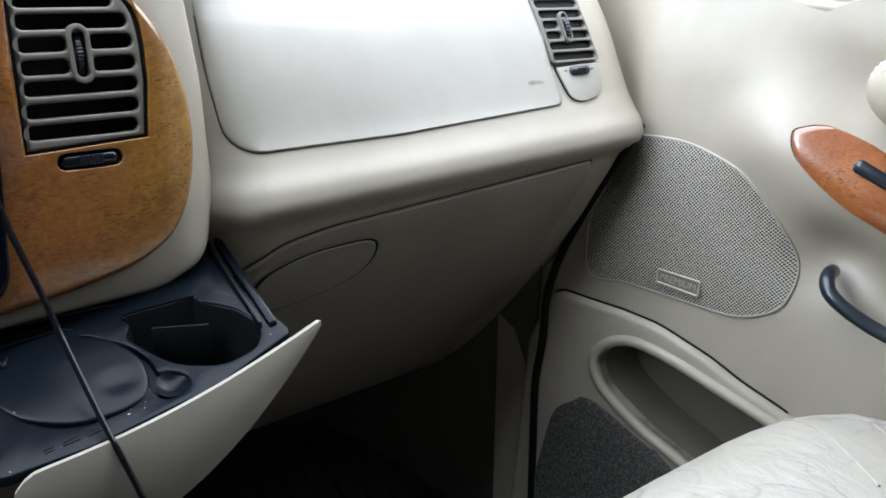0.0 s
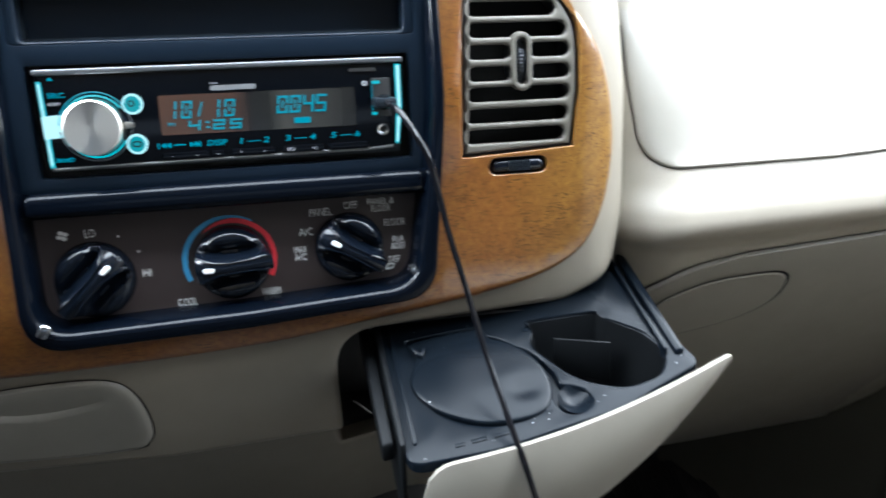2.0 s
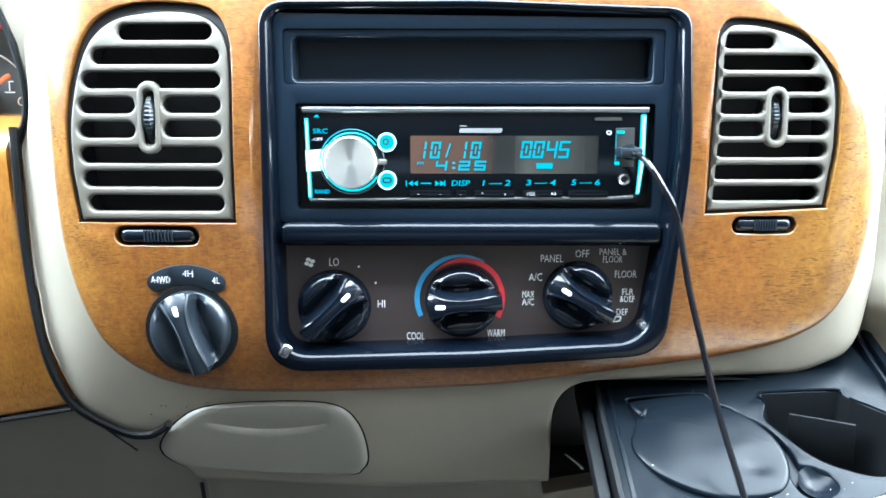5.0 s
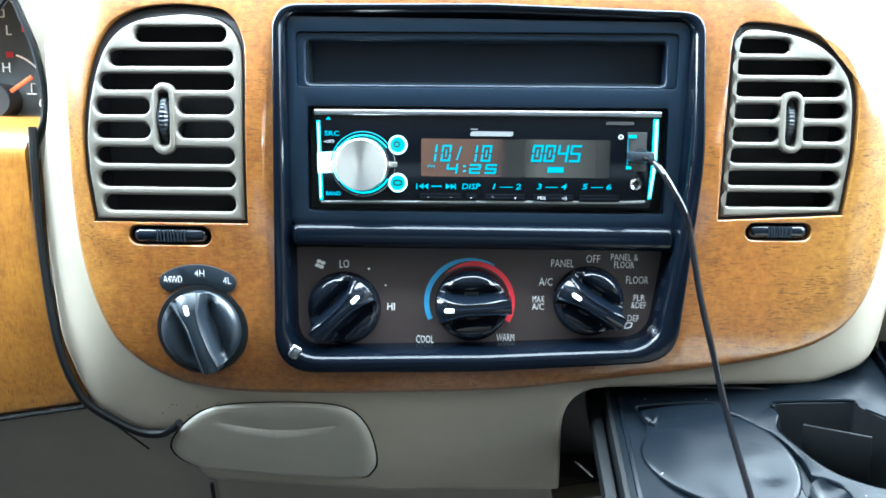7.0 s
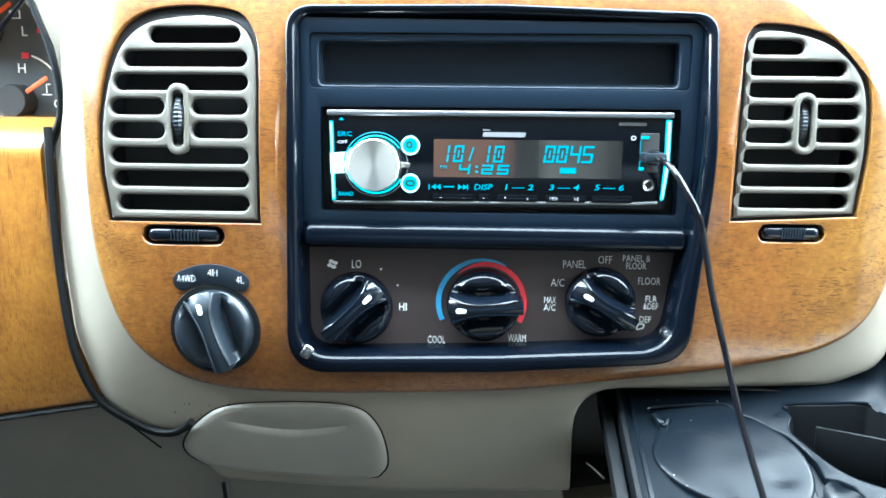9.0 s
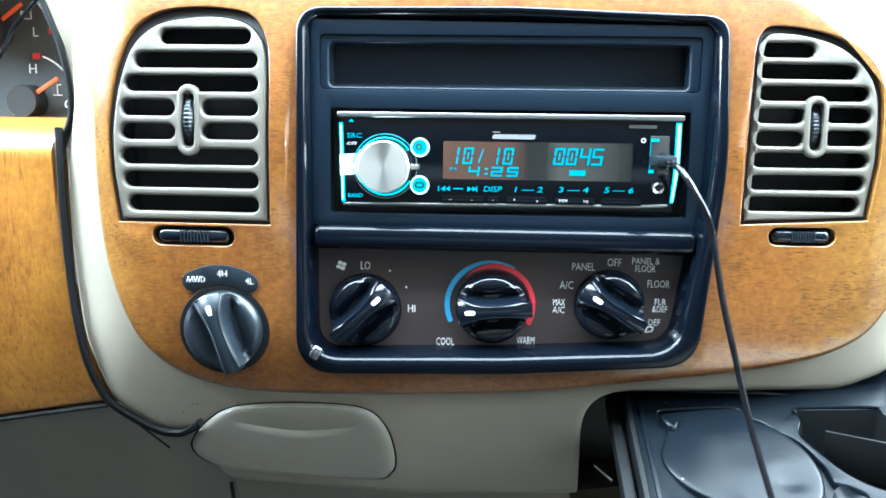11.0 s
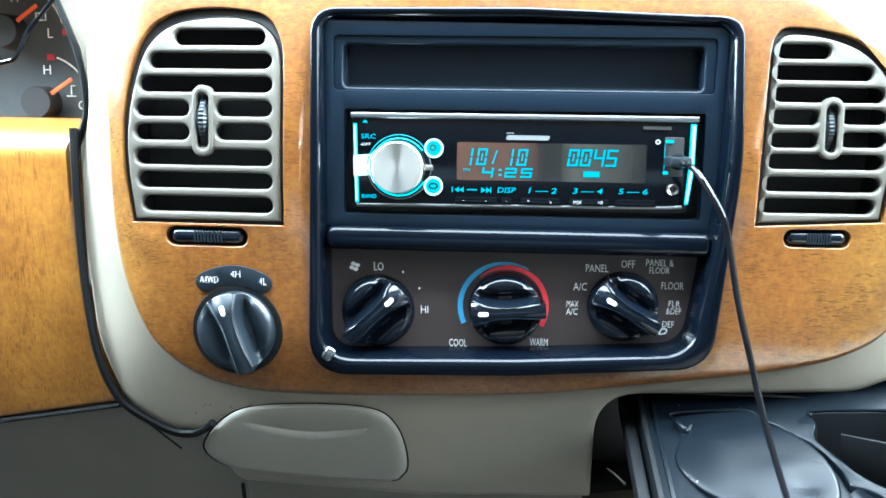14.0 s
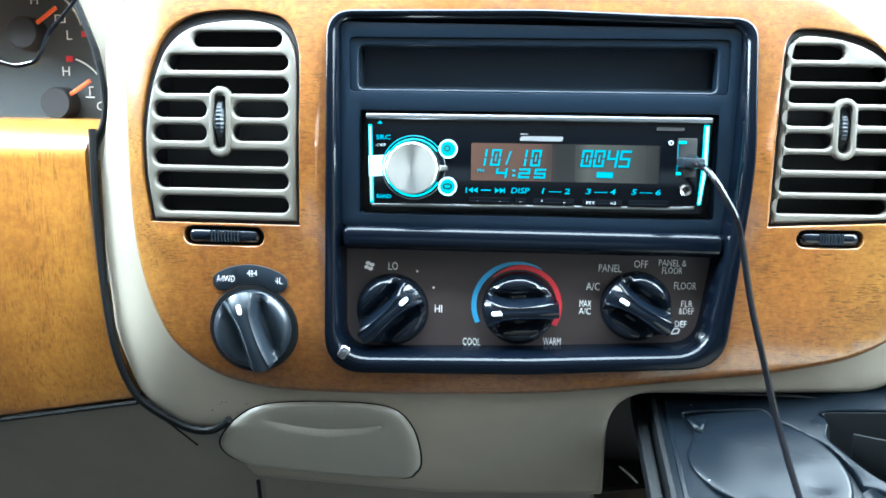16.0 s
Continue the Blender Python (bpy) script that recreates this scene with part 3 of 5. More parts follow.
def stack_panel():
    s = top("center_stack", "cream vinyl centre stack carrying a lacquered wood fascia", "center stack", (0, 0.0, -0.05), kind="structure")
    edge = [(-0.266, 0.112), (-0.2475, 0.06), (-0.2430, 0.032), (-0.2500, -0.01), (-0.2510, -0.05), (-0.2458, -0.105), (-0.2290, -0.141), (-0.2005, -0.1575), (-0.182, -0.161), (-0.160, -0.189), (-0.05, -0.193), (0.0455, -0.1895),
            (0.0455, -0.1268), (0.187, -0.1225), (0.221, -0.108), (0.233, -0.07), (0.232, 0.0), (0.226, 0.06), (0.205, 0.112)]
    out = rounded(edge, [0.01, 0.2, 0.06, 0.1, 0.2, 0.06, 0.03, 0.03, 0.01, 0.012, 0.1, 0.002, 0.026, 0.05, 0.03, 0.06, 0.2, 0.1, 0.02], 6)
    part("surround", roll_under(plate([out, LRIM, RRIM, BEZEL], -0.0045, 0.02, 0.004, 3, surround_bend, 0.010)), CREAM, s, "cream vinyl surround")
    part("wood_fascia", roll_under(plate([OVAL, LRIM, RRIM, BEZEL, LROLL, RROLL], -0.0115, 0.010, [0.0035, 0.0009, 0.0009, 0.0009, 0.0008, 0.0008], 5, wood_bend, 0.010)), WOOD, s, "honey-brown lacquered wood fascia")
    gasket = [(-0.2525, 0.016, 0.0105), (-0.2518, -0.005, 0.0090), (-0.2513, -0.03, 0.0088), (-0.2500, -0.06, 0.0086), (-0.2468, -0.092, 0.0080), (-0.2425, -0.115, 0.0075), (-0.2355, -0.133, 0.0072), (-0.2255, -0.1455, 0.0068), (-0.201, -0.1580, 0.0050), (-0.186, -0.1590, 0.003), (-0.177, -0.1545, 0.0005), (-0.1715, -0.1495, -0.0030)]
    part("gasket", roll_under(tube([(x, y, z) for x, z, y in gasket], 0.0023)), SEAM, s, "black rubber edging")
    part("crease", roll_under(tube([(-0.2235, 0.0085, -0.1480), (-0.2120, 0.0105, -0.1590), (-0.1960, 0.0115, -0.1720)], 0.0006, 4)), SEAM, s)
    part("lower_edge", roll_under(plate([rounded([(-0.158, -0.180), (-0.158, -0.30), (0.21, -0.30), (0.21, -0.205), (0.044, -0.205), (0.040, -0.180)], 0.002)], 0.0060, 0.02, 0.003, 3, lambda x, z: 0.11 * (x + 0.01) ** 2 + 0.42 * (-0.18 - z) + 0.3 * max(0, x - 0.03))), CREAM_SHADED, s, "cream panel below the ashtray, coloured darker for shade")
    part("lower_seam", roll_under(tube([(-0.157, 0.004, -0.189), (-0.156, 0.006, -0.205)], 0.0012, 1)), SEAM, s)
    # cavity behind the cup tray
    cavity = [(0.006, -0.1265), (0.085, -0.1235), (0.085, -0.200), (0.045, -0.200)]
    part("tray_cavity", sheet(lambda x, q: Vector((x, cavity[q][0], cavity[q][1])), steps(0.035, 0.226, 4), [0, 1, 2, 3]), SLATE, s, sharp=20)
    part("cavity_side", block(0.036, 0.039, 0.040, 0.085, -0.200, -0.123), SLATE, s)
    part("cavity_side", block(0.2255, 0.2285, 0.01, 0.08, -0.185, -0.125), SLATE, s)


stack_panel()


RIM = material("deep_black_rim", (0.006, 0.006, 0.008), 0.45)


def air_vent(face, rim, slots, wheel, label, k=1.0):
    cx = sum(p[0] for p in face) / len(face)
    v = top("air_vent", label, "air vent", (cx, 0, 0.02), group="air vents")
    # dark sheet stands for the shade in the vent's depth
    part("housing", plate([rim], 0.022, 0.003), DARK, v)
    part("rim", plate([rim, face], -0.0075, 0.03, 0.0006, 1, curve_of_stack), RIM, v, "black rim round the grille")
    holes = [stadium(x0 - 0.0012, x1 + 0.0004, z, h * 1.10) for x0, x1, z, h in slots]
    x, z = wheel
    hole = [Vector((x - p.y, z + p.x)) for p in stadium(-0.0150 * k, 0.0150 * k, 0, 0.0066)]
    part("grille", plate([face] + holes + [hole], -0.0105, 0.0045, 0.0014, 3, curve_of_stack), GRILLE, v, "grey-beige slotted grille")
    o = [Vector((x - p.y, z + p.x)) for p in stadium(-0.0190 * k, 0.0190 * k, 0, 0.0118)]
    i = [Vector((x - p.y, z + p.x)) for p in stadium(-0.0150 * k, 0.0150 * k, 0, 0.0066)]
    part("wheel_ring", plate([o, i], -0.0122, 0.005, 0.0012, 2, curve_of_stack), GRILLE, v)
    prof = [(0, -0.003), (0.0125 * k, -0.003), (0.0145 * k, -0.0012), (0.0145 * k, 0.0012), (0.0125 * k, 0.003), (0, 0.003)]
    part("thumbwheel", moved(lathe(prof, 160, 0.03, 40), Matrix.Translation((x, 0.0015 + curve_of_stack(x, z), z)) @ Matrix.Rotation(math.pi / 2, 4, "Z")), BLACK, v, "ribbed black thumbwheel")
    return v


def both_vents():
    h = 0.0079
    lface = [Vector((-0.2105, -0.0325)), Vector((-0.1295, -0.0325))] + catmull([(-0.1295, 0.0), (-0.1295, 0.045), (-0.132, 0.062), (-0.140, 0.0715), (-0.153, 0.0755), (-0.170, 0.0755), (-0.190, 0.0715), (-0.203, 0.060), (-0.210, 0.040), (-0.2137, 0.015), (-0.2135, -0.008)], 6, False)
    ls = [(-0.1875, -0.1385, 0.0655, h), (-0.2015, -0.1345, 0.053, h), (-0.2065, -0.134, 0.0405, h), (-0.2085, -0.1795, 0.0275, h), (-0.1635, -0.134, 0.0278, h), (-0.209, -0.1795, 0.0148, h), (-0.1635, -0.134, 0.0152, h), (-0.209, -0.134, 0.0015, h), (-0.208, -0.134, -0.011, h), (-0.206, -0.134, -0.024, h)]
    air_vent(lface, LRIM, ls, (-0.1715, 0.021), "grey-beige slotted air vent beside the radio, on the driver's side")
    h = 0.0072
    rface = [Vector((0.1245, -0.0277)), Vector((0.1865, -0.0247))] + catmull([(0.190, 0.006), (0.1895, 0.036), (0.184, 0.0505), (0.172, 0.0615), (0.156, 0.0675), (0.138, 0.0695), (0.131, 0.066), (0.1285, 0.057)], 6, False)
    rs = [(0.1305, 0.1575, 0.061, h), (0.1295, 0.1795, 0.05, h), (0.1295, 0.1855, 0.0388, h), (0.1285, 0.1525, 0.0272, h), (0.1645, 0.1868, 0.0278, h), (0.1285, 0.1525, 0.0155, h), (0.1645, 0.1868, 0.016, h), (0.128, 0.1865, 0.0045, h), (0.127, 0.1855, -0.0072, h), (0.1262, 0.1835, -0.0185, h)]
    air_vent(rface, RRIM, rs, (0.1583, 0.0217), "grey-beige slotted air vent beside the radio, on the passenger's side", 0.84)


both_vents()


def roller(x0, x1, z, h):
    r = top("vent_shutoff_wheel", "glossy black ribbed thumbwheel set in the wood", "thumbwheel", ((x0 + x1) / 2, 0, z), group="vent wheels")
    part("slot", plate([stadium(x0, x1, z, h)], -0.006, 0.003, 0, bend=curve_of_stack), DARK, r)
    w = x1 - x0
    m = Matrix.Translation(((x0 + x1) / 2, -0.0075 + curve_of_stack((x0 + x1) / 2, z), z))
    part("wheel", moved(block(-w * 0.44, w * 0.44, -0.004, 0.004, -h * 0.4, h * 0.4, h * 0.36, 4), m), GLOSS, r)
    for i in range(9):
        part("rib", moved(block(-w * 0.15 + i * w * 0.04, -w * 0.15 + i * w * 0.04 + 0.0007, -0.0047, 0.0, -h * 0.3, h * 0.3), m), BLACK, r)


roller(-0.1935, -0.1475, -0.0415, 0.0105)
roller(0.1375, 0.1725, -0.0355, 0.0095)


def black_bezel():
    b = top("radio_bezel", "piano-black plastic bezel framing radio and heater controls", "bezel", (0, 0, -0.02))
    inner = rounded([(-0.1040, 0.0732), (-0.1035, -0.1040), (0.0, -0.1010), (0.0905, -0.0960), (0.0965, -0.055), (0.1030, 0.0), (0.1030, 0.0702), (0.0, 0.0737)], [0.006, 0.014, 0.3, 0.016, 0.3, 0.3, 0.006, 0.3], 8)
    part("rim", roll_under(plate([BEZEL, inner], -0.0165, 0.024, [0.0013, (0.0068, 0.0205)], 9, curve_of_stack)), RIMBLACK, b, "raised glossy black rim")
    pocket = box2(-0.1012, 0.0385, 0.0995, 0.0668, 0.003)
    slot = box2(-0.0955, -0.0275, 0.0955, 0.0285, 0.002)
    low = rounded([(-0.106, 0.075), (-0.106, -0.0345), (0.104, -0.0345), (0.105, 0.0725)], 0.004)
    part("upper_plate", plate([low, pocket, slot], -0.0025, 0.008, 0.0006, 2), PLATE, b, "satin plate round pocket and radio")
    part("pocket_lip", plate([box2(-0.1012, 0.0385, 0.0995, 0.0668, 0.003), box2(-0.0962, 0.0402, 0.0935, 0.0625, 0.003)], -0.0012, 0.010, [0.0006, 0.0016], 4), PLATE, b)
    part("pocket_back", block(-0.1, 0.1, 0.013, 0.016, 0.03, 0.07), POCKET, b)
    part("pocket_floor", block(-0.0965, 0.0955, 0.004, 0.014, 0.0395, 0.0415), BLACK, b)
    part("pocket_top", block(-0.0965, 0.0955, 0.004, 0.014, 0.063, 0.065), BLACK, b)
    part("pocket_side", block(-0.0975, -0.0955, 0.004, 0.014, 0.0395, 0.065), BLACK, b)
    part("pocket_side", block(0.0945, 0.0965, 0.004, 0.014, 0.0395, 0.065), BLACK, b)
    part("ledge", block(-0.1045, 0.1015, -0.0105, 0.006, -0.0470, -0.0340, 0.0045, 5), RIMBLACK, b, "glossy ledge under the radio")
    part("screw_cap", moved(lathe([(0, -0.004), (0.0025, -0.0035), (0.004, -0.001), (0.0042, 0.002)], 20), Matrix.Translation((0.0935, -0.0065, -0.0915))), CHROME, b, "bright screw cap")
    part("corner_clip", moved(block(-0.003, 0.003, -0.002, 0.002, -0.004, 0.004, 0.0018, 3), Matrix.Translation((-0.1025, -0.0125, -0.104)) @ Matrix.Rotation(0.6, 4, "Y")), CHROME, b)


black_bezel()


def ashtray():
    a = top("ashtray_drawer", "closed cream ashtray drawer under the wood fascia", "ashtray", (-0.12, 0, -0.16))
    o = catmull([(-0.1795, -0.166), (-0.167, -0.149), (-0.148, -0.1405), (-0.109, -0.1375), (-0.079, -0.1395), (-0.066, -0.150), (-0.0605, -0.168), (-0.063, -0.179), (-0.077, -0.1835), (-0.146, -0.181), (-0.170, -0.177)], 14)
    flat = lambda x, z: Vector((x, -0.0045 + curve_of_stack(x, z), z))
    part("gap", roll_under(patch(o, flat, [(r, 0.0007) for r, _ in PAN] + [(1.02, 0.0007)])), SEAM, a)

    def face(x, z):
        crease = -0.1548 + 4.0 * (x + 0.117) ** 2
        deep = max(0.0, 1 - ((x + 0.117) / 0.036) ** 4)
        up = (z - crease) / 0.011
        dent = 0.0019 * deep * (max(0.0, 1 - up) ** 1.5 if up > 0 else max(0.0, 1 + up * 4.5))
        return flat(x, z) + Vector((0, dent, 0))
    part("drawer_front", roll_under(patch(o, face, [(r / 24, 0.0036) for r in range(1, 22)] + [(0.94, 0.0034), (0.97, 0.0027), (1.0, 0.0008)])), CREAM_SMOOTH, a)


ashtray()


def crumbs():
    random.seed(5)
    bm = bmesh.new()
    for i in range(14):
        x = random.uniform(-0.185, -0.150)
        z = -0.146 + random.uniform(-0.004, 0.006) + 0.1 * (x + 0.17)
        r = random.uniform(0.0002, 0.0005)
        bmesh.ops.create_icosphere(bm, subdivisions=1, radius=r, matrix=Matrix.Translation((x, -0.0046 + curve_of_stack(x, z), z)))
    for i in range(20):
        x = random.uniform(0.06, 0.21)
        z = -0.1245 + 0.025 * max(0, x - 0.13)
        bmesh.ops.create_icosphere(bm, subdivisions=1, radius=random.uniform(0.0003, 0.0007), matrix=Matrix.Translation((x, -0.002 + curve_of_stack(x, z), z)))
    c = top("crumbs", "tiny dark specks of dirt on the cream panel", "dirt", (-0.17, 0, -0.146), kind="stuff")
    part("specks", roll_under(bm), SEAM, c)


crumbs()


# ---- cup tray ----
SIDEBLACK = material("dull_black_runner", (0.004, 0.0045, 0.005), 0.42, spec=0.09)
WORN = material("pale_worn_plastic", (0.55, 0.56, 0.57), 0.7)

def tray_z(x, y):
    return -0.152 + 0.14 * x + 0.45 * y


TRAY = Matrix(((1, 0, 0, 0), (0, 1, 0, 0), (0.14, 0.45, 1, -0.152), (0, 0, 0, 1)))


def level_plate(loops, z, thick, bev=0.0, seg=2):
    """A plate lying flat, its top at z, outlines in x and y."""
    bm = plate(loops, -z, thick, bev, seg)
    return moved(bm, Matrix.Rotation(-math.pi / 2, 4, "X"))


def cup_tray():
    t = top("cup_tray", "pulled-out black plastic cup tray with a cream front", "cup holder", (0.15, -0.04, -0.16))
    out = rounded([(0.073, 0.06), (0.073, -0.0745), (0.12, -0.0785), (0.19, -0.0745), (0.243, -0.060), (0.226, 0.005), (0.222, 0.06)], [0.004, 0.01, 0.1, 0.1, 0.006, 0.05, 0.004], 6)
    cup = rounded([(0.160, -0.0045), (0.2015, -0.0095), (0.2053, -0.0161), (0.2208, -0.0309), (0.2285, -0.0490), (0.2190, -0.0615), (0.1970, -0.0640), (0.1726, -0.0500), (0.1606, -0.0281), (0.1565, -0.0200), (0.1612, -0.0115)], [0.002, 0.003, 0.006, 0.02, 0.02, 0.015, 0.03, 0.05, 0.04, 0.01, 0.004], 5)
    well = ring2(0.122, -0.033, 0.0295, 48)
    notch = catmull([(0.134, -0.0102), (0.146, -0.0165), (0.156, -0.0255), (0.1622, -0.0385), (0.1640, -0.0500), (0.1700, -0.0535), (0.1762, -0.0590), (0.1760, -0.0665), (0.1680, -0.0705), (0.1600, -0.0680), (0.1570, -0.0600), (0.1572, -0.0450), (0.1495, -0.0275)], 6)
    part("deck", moved(level_plate([out, cup, well, notch], 0.0, 0.005, [0.001, 0.001, 0.001, 0.0012], 3), TRAY), TRAYBLACK, t, "black plastic deck with white scuffs")
    part("tray_side", moved(block(0.0705, 0.0735, -0.066, 0.06, -0.042, 0.004, 0.001), TRAY), SIDEBLACK, t)
    part("edge_strip", moved(block(0.0775, 0.0800, -0.064, 0.03, -0.001, 0.0012, 0.0009), TRAY), TRAYBLACK, t)
    part("spring_clip", tube([(0.0555, 0.012, -0.1745), (0.0595, 0.007, -0.1762), (0.0640, 0.002, -0.1790)], 0.0007, 4), PINMETAL, t, "bent dull steel spring clip")
    part("tray_side", moved(block(0.226, 0.2285, -0.05, 0.06, -0.03, 0.004, 0.001), TRAY), TRAYBLACK, t)
    part("rail", moved(block(0.0625, 0.069, -0.055, 0.03, -0.014, -0.004, 0.0015), TRAY), SIDEBLACK, t)
    part("rail", moved(block(0.232, 0.2375, -0.052, 0.03, -0.004, 0.003, 0.0015), TRAY), TRAYBLACK, t)
    # the cup well: a wall and a floor
    cx, cy = 0.191, -0.034
    wall = bmesh.new()
    rows = []
    for k, z in ((1.0, 0.0), (0.97, -0.006), (0.93, -0.035), (0.90, -0.045)):
        rows.append([wall.verts.new((cx + (p.x - cx) * k, cy + (p.y - cy) * k, z)) for p in cup])
    for a, b in zip(rows, rows[1:]):
        for i in range(len(cup)):
            wall.faces.new((a[i], a[(i + 1) % len(cup)], b[(i + 1) % len(cup)], b[i]))
    part("cup_well", moved(wall, TRAY), SIDEBLACK, t)
    part("well_floor", moved(level_plate([[Vector((cx + (p.x - cx) * 0.92, cy + (p.y - cy) * 0.92)) for p in cup]], -0.043, 0.002), TRAY), SIDEBLACK, t)
    part("well_flap", moved(block(-0.0165, 0.0165, -0.0006, 0.0006, -0.013, 0.010, 0.0004), TRAY @ Matrix.Translation((0.188, -0.0215, -0.014)) @ Matrix.Rotation(-0.40, 4, "Z")), SIDEBLACK, t)
    part("well_lip", tube([TRAY @ Vector(p) for p in ((0.1598, -0.0075, 0.0006), (0.1605, -0.0040, 0.0008), (0.181, -0.0060, 0.0008), (0.2005, -0.0088, 0.0008), (0.2022, -0.0115, 0.0006))], 0.0008, 4), TRAYBLACK, t)
    part("well_lip", tube([TRAY @ Vector(p) for p in ((0.2050, -0.0152, 0.0006), (0.2140, -0.0230, 0.0006), (0.2225, -0.0320, 0.0006), (0.2283, -0.0440, 0.0004))], 0.0007, 4), TRAYBLACK, t)
    # the hinged lid over the other well: a dished disc with a straight hinge and a thumb dimple
    rim = catmull([(0.0872, 0.0005), (0.0925, 0.0022), (0.110, 0.0002), (0.1280, -0.0018), (0.1315, -0.0048), (0.1345, -0.0118), (0.1440, -0.0180), (0.1520, -0.0262), (0.1578, -0.0370), (0.1592, -0.0470), (0.1572, -0.0565), (0.1520, -0.0635), (0.1440, -0.0668), (0.1330, -0.0674), (0.118, -0.0652), (0.1051, -0.0588), (0.0935, -0.0490), (0.0852, -0.0360), (0.0835, -0.0260), (0.0865, -0.0185), (0.0895, -0.0120), (0.0880, -0.0055)], 5)

    def lid_top(x, y):
        r = math.hypot(x - 0.121, y + 0.031) / 0.038
        h = 0.0042 - 0.0030 * r * r
        h -= 0.0016 * math.exp(-((x - 0.1430) / 0.0085) ** 2 - ((y + 0.0500) / 0.0060) ** 2)
        return TRAY @ Vector((x, y, h))
    flat = lambda x, y: TRAY @ Vector((x, y, 0.0))
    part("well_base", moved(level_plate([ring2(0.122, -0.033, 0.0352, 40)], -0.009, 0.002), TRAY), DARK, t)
    part("finger_gap", moved(level_plate([notch], -0.0048, 0.002), TRAY), TRAYBLACK, t, "dark finger gap beside the lid")
    lid = part("lid", patch(rim, lid_top, [(r / 18, 0.0008) for r in range(1, 17)] + [(0.925, 0.0008), (0.955, 0.0007), (0.975, 0.0004), (0.99, -0.0003), (1.0, -0.0022)]), TRAYBLACK, t, "round black hinged lid with a thumb dimple")
    bowl = [Vector((p.x, p.y)) for p in ring2(0.1685, -0.0615, 0.0092, 36, 0.0088)]
    part("thumb_notch", patch(bowl, flat, [(0.2, -0.0040), (0.4, -0.0036), (0.6, -0.0029), (0.8, -0.0019), (0.95, -0.0009), (1.05, -0.0002)]), TRAYBLACK, t, "shallow round thumb notch")
    part("lid_hinge", tube([TRAY @ Vector(p) for p in ((0.0868, -0.0015, 0.002), (0.0885, 0.0022, 0.002), (0.110, 0.0012, 0.002), (0.1275, -0.0008, 0.002), (0.1318, -0.0042, 0.0018), (0.1345, -0.0105, 0.0014))], 0.0008, 4), TRAYBLACK, lid)
    for x, y, a in ((0.0905, -0.0085, 0.5), (0.0950, -0.0100, -0.5)):
        part("lid_clip", moved(block(-0.0014, 0.0014, -0.0045, 0.0045, 0, 0.0042, 0.0012), TRAY @ Matrix.Translation((x, y, 0.001)) @ Matrix.Rotation(a, 4, "Z")), TRAYBLACK, lid)
    for x0, x1 in ((0.0985, 0.1035), (0.1075, 0.1155), (0.1195, 0.1300)):
        part("embossed_bar", moved(block(x0, x1, -0.0010, 0.0010, -0.0002, 0.0005, 0.0002), TRAY @ Matrix.Translation((0, -0.0705 - 0.02 * (x0 - 0.0985), 0))), TRAYBLACK, t)
    random.seed(11)
    dust = bmesh.new()
    for i in range(30):
        if i < 16:
            x = random.uniform(0.082, 0.235)
            y = -0.0745 + 0.024 * ((x - 0.0775) / 0.184) ** 2.2 + abs(random.gauss(0, 0.0022))
        else:
            x, y = random.uniform(0.078, 0.232), random.uniform(-0.07, 0.01)
        if 0.158 < x < 0.229 and -0.064 < y < -0.004:
            continue
        r = random.uniform(0.00010, 0.00026)
        bmesh.ops.create_icosphere(dust, subdivisions=1, radius=r, matrix=TRAY @ Matrix.Translation((x, y, 0.0006 if math.hypot(x - 0.122, y + 0.033) > 0.04 else 0.0050 - 2.0 * ((x - 0.121) ** 2 + (y + 0.031) ** 2))) @ Matrix.Diagonal((random.uniform(1, 3), 1, 0.5, 1)))
    tagged(part("wear_specks", dust, WORN, t, "pale scuffs and dust specks"), kind="stuff")

    # the cream front, bowed along the dash and tapering to a tip
    def front(u, w):
        x = 0.0775 + 0.184 * u
        y = -0.0805 + 0.024 * u ** 2.2 - 0.004 * math.sin(math.pi * u)
        hi = tray_z(x, y) + 0.0035 - 0.0065 * u ** 4
        if u < 0.09:
            hi -= 0.022 * (1 - math.sqrt(max(0.0, 1 - (1 - u / 0.09) ** 2)))
        deep = 0.070 * (1 - 0.97 * u ** 2.5) * min(1.0, 0.70 + 4 * u)
        return Vector((x, y + (0.018 * w * w - 0.002 * math.sin(math.pi * w)) * deep / 0.07, hi - deep * w))
    part("tray_front", sheet(front, steps(0, 1, 40), steps(0, 1, 14), 0.0035), CREAM_SMOOTH, t, "bowed cream tray front, worn along its edge")


cup_tray()


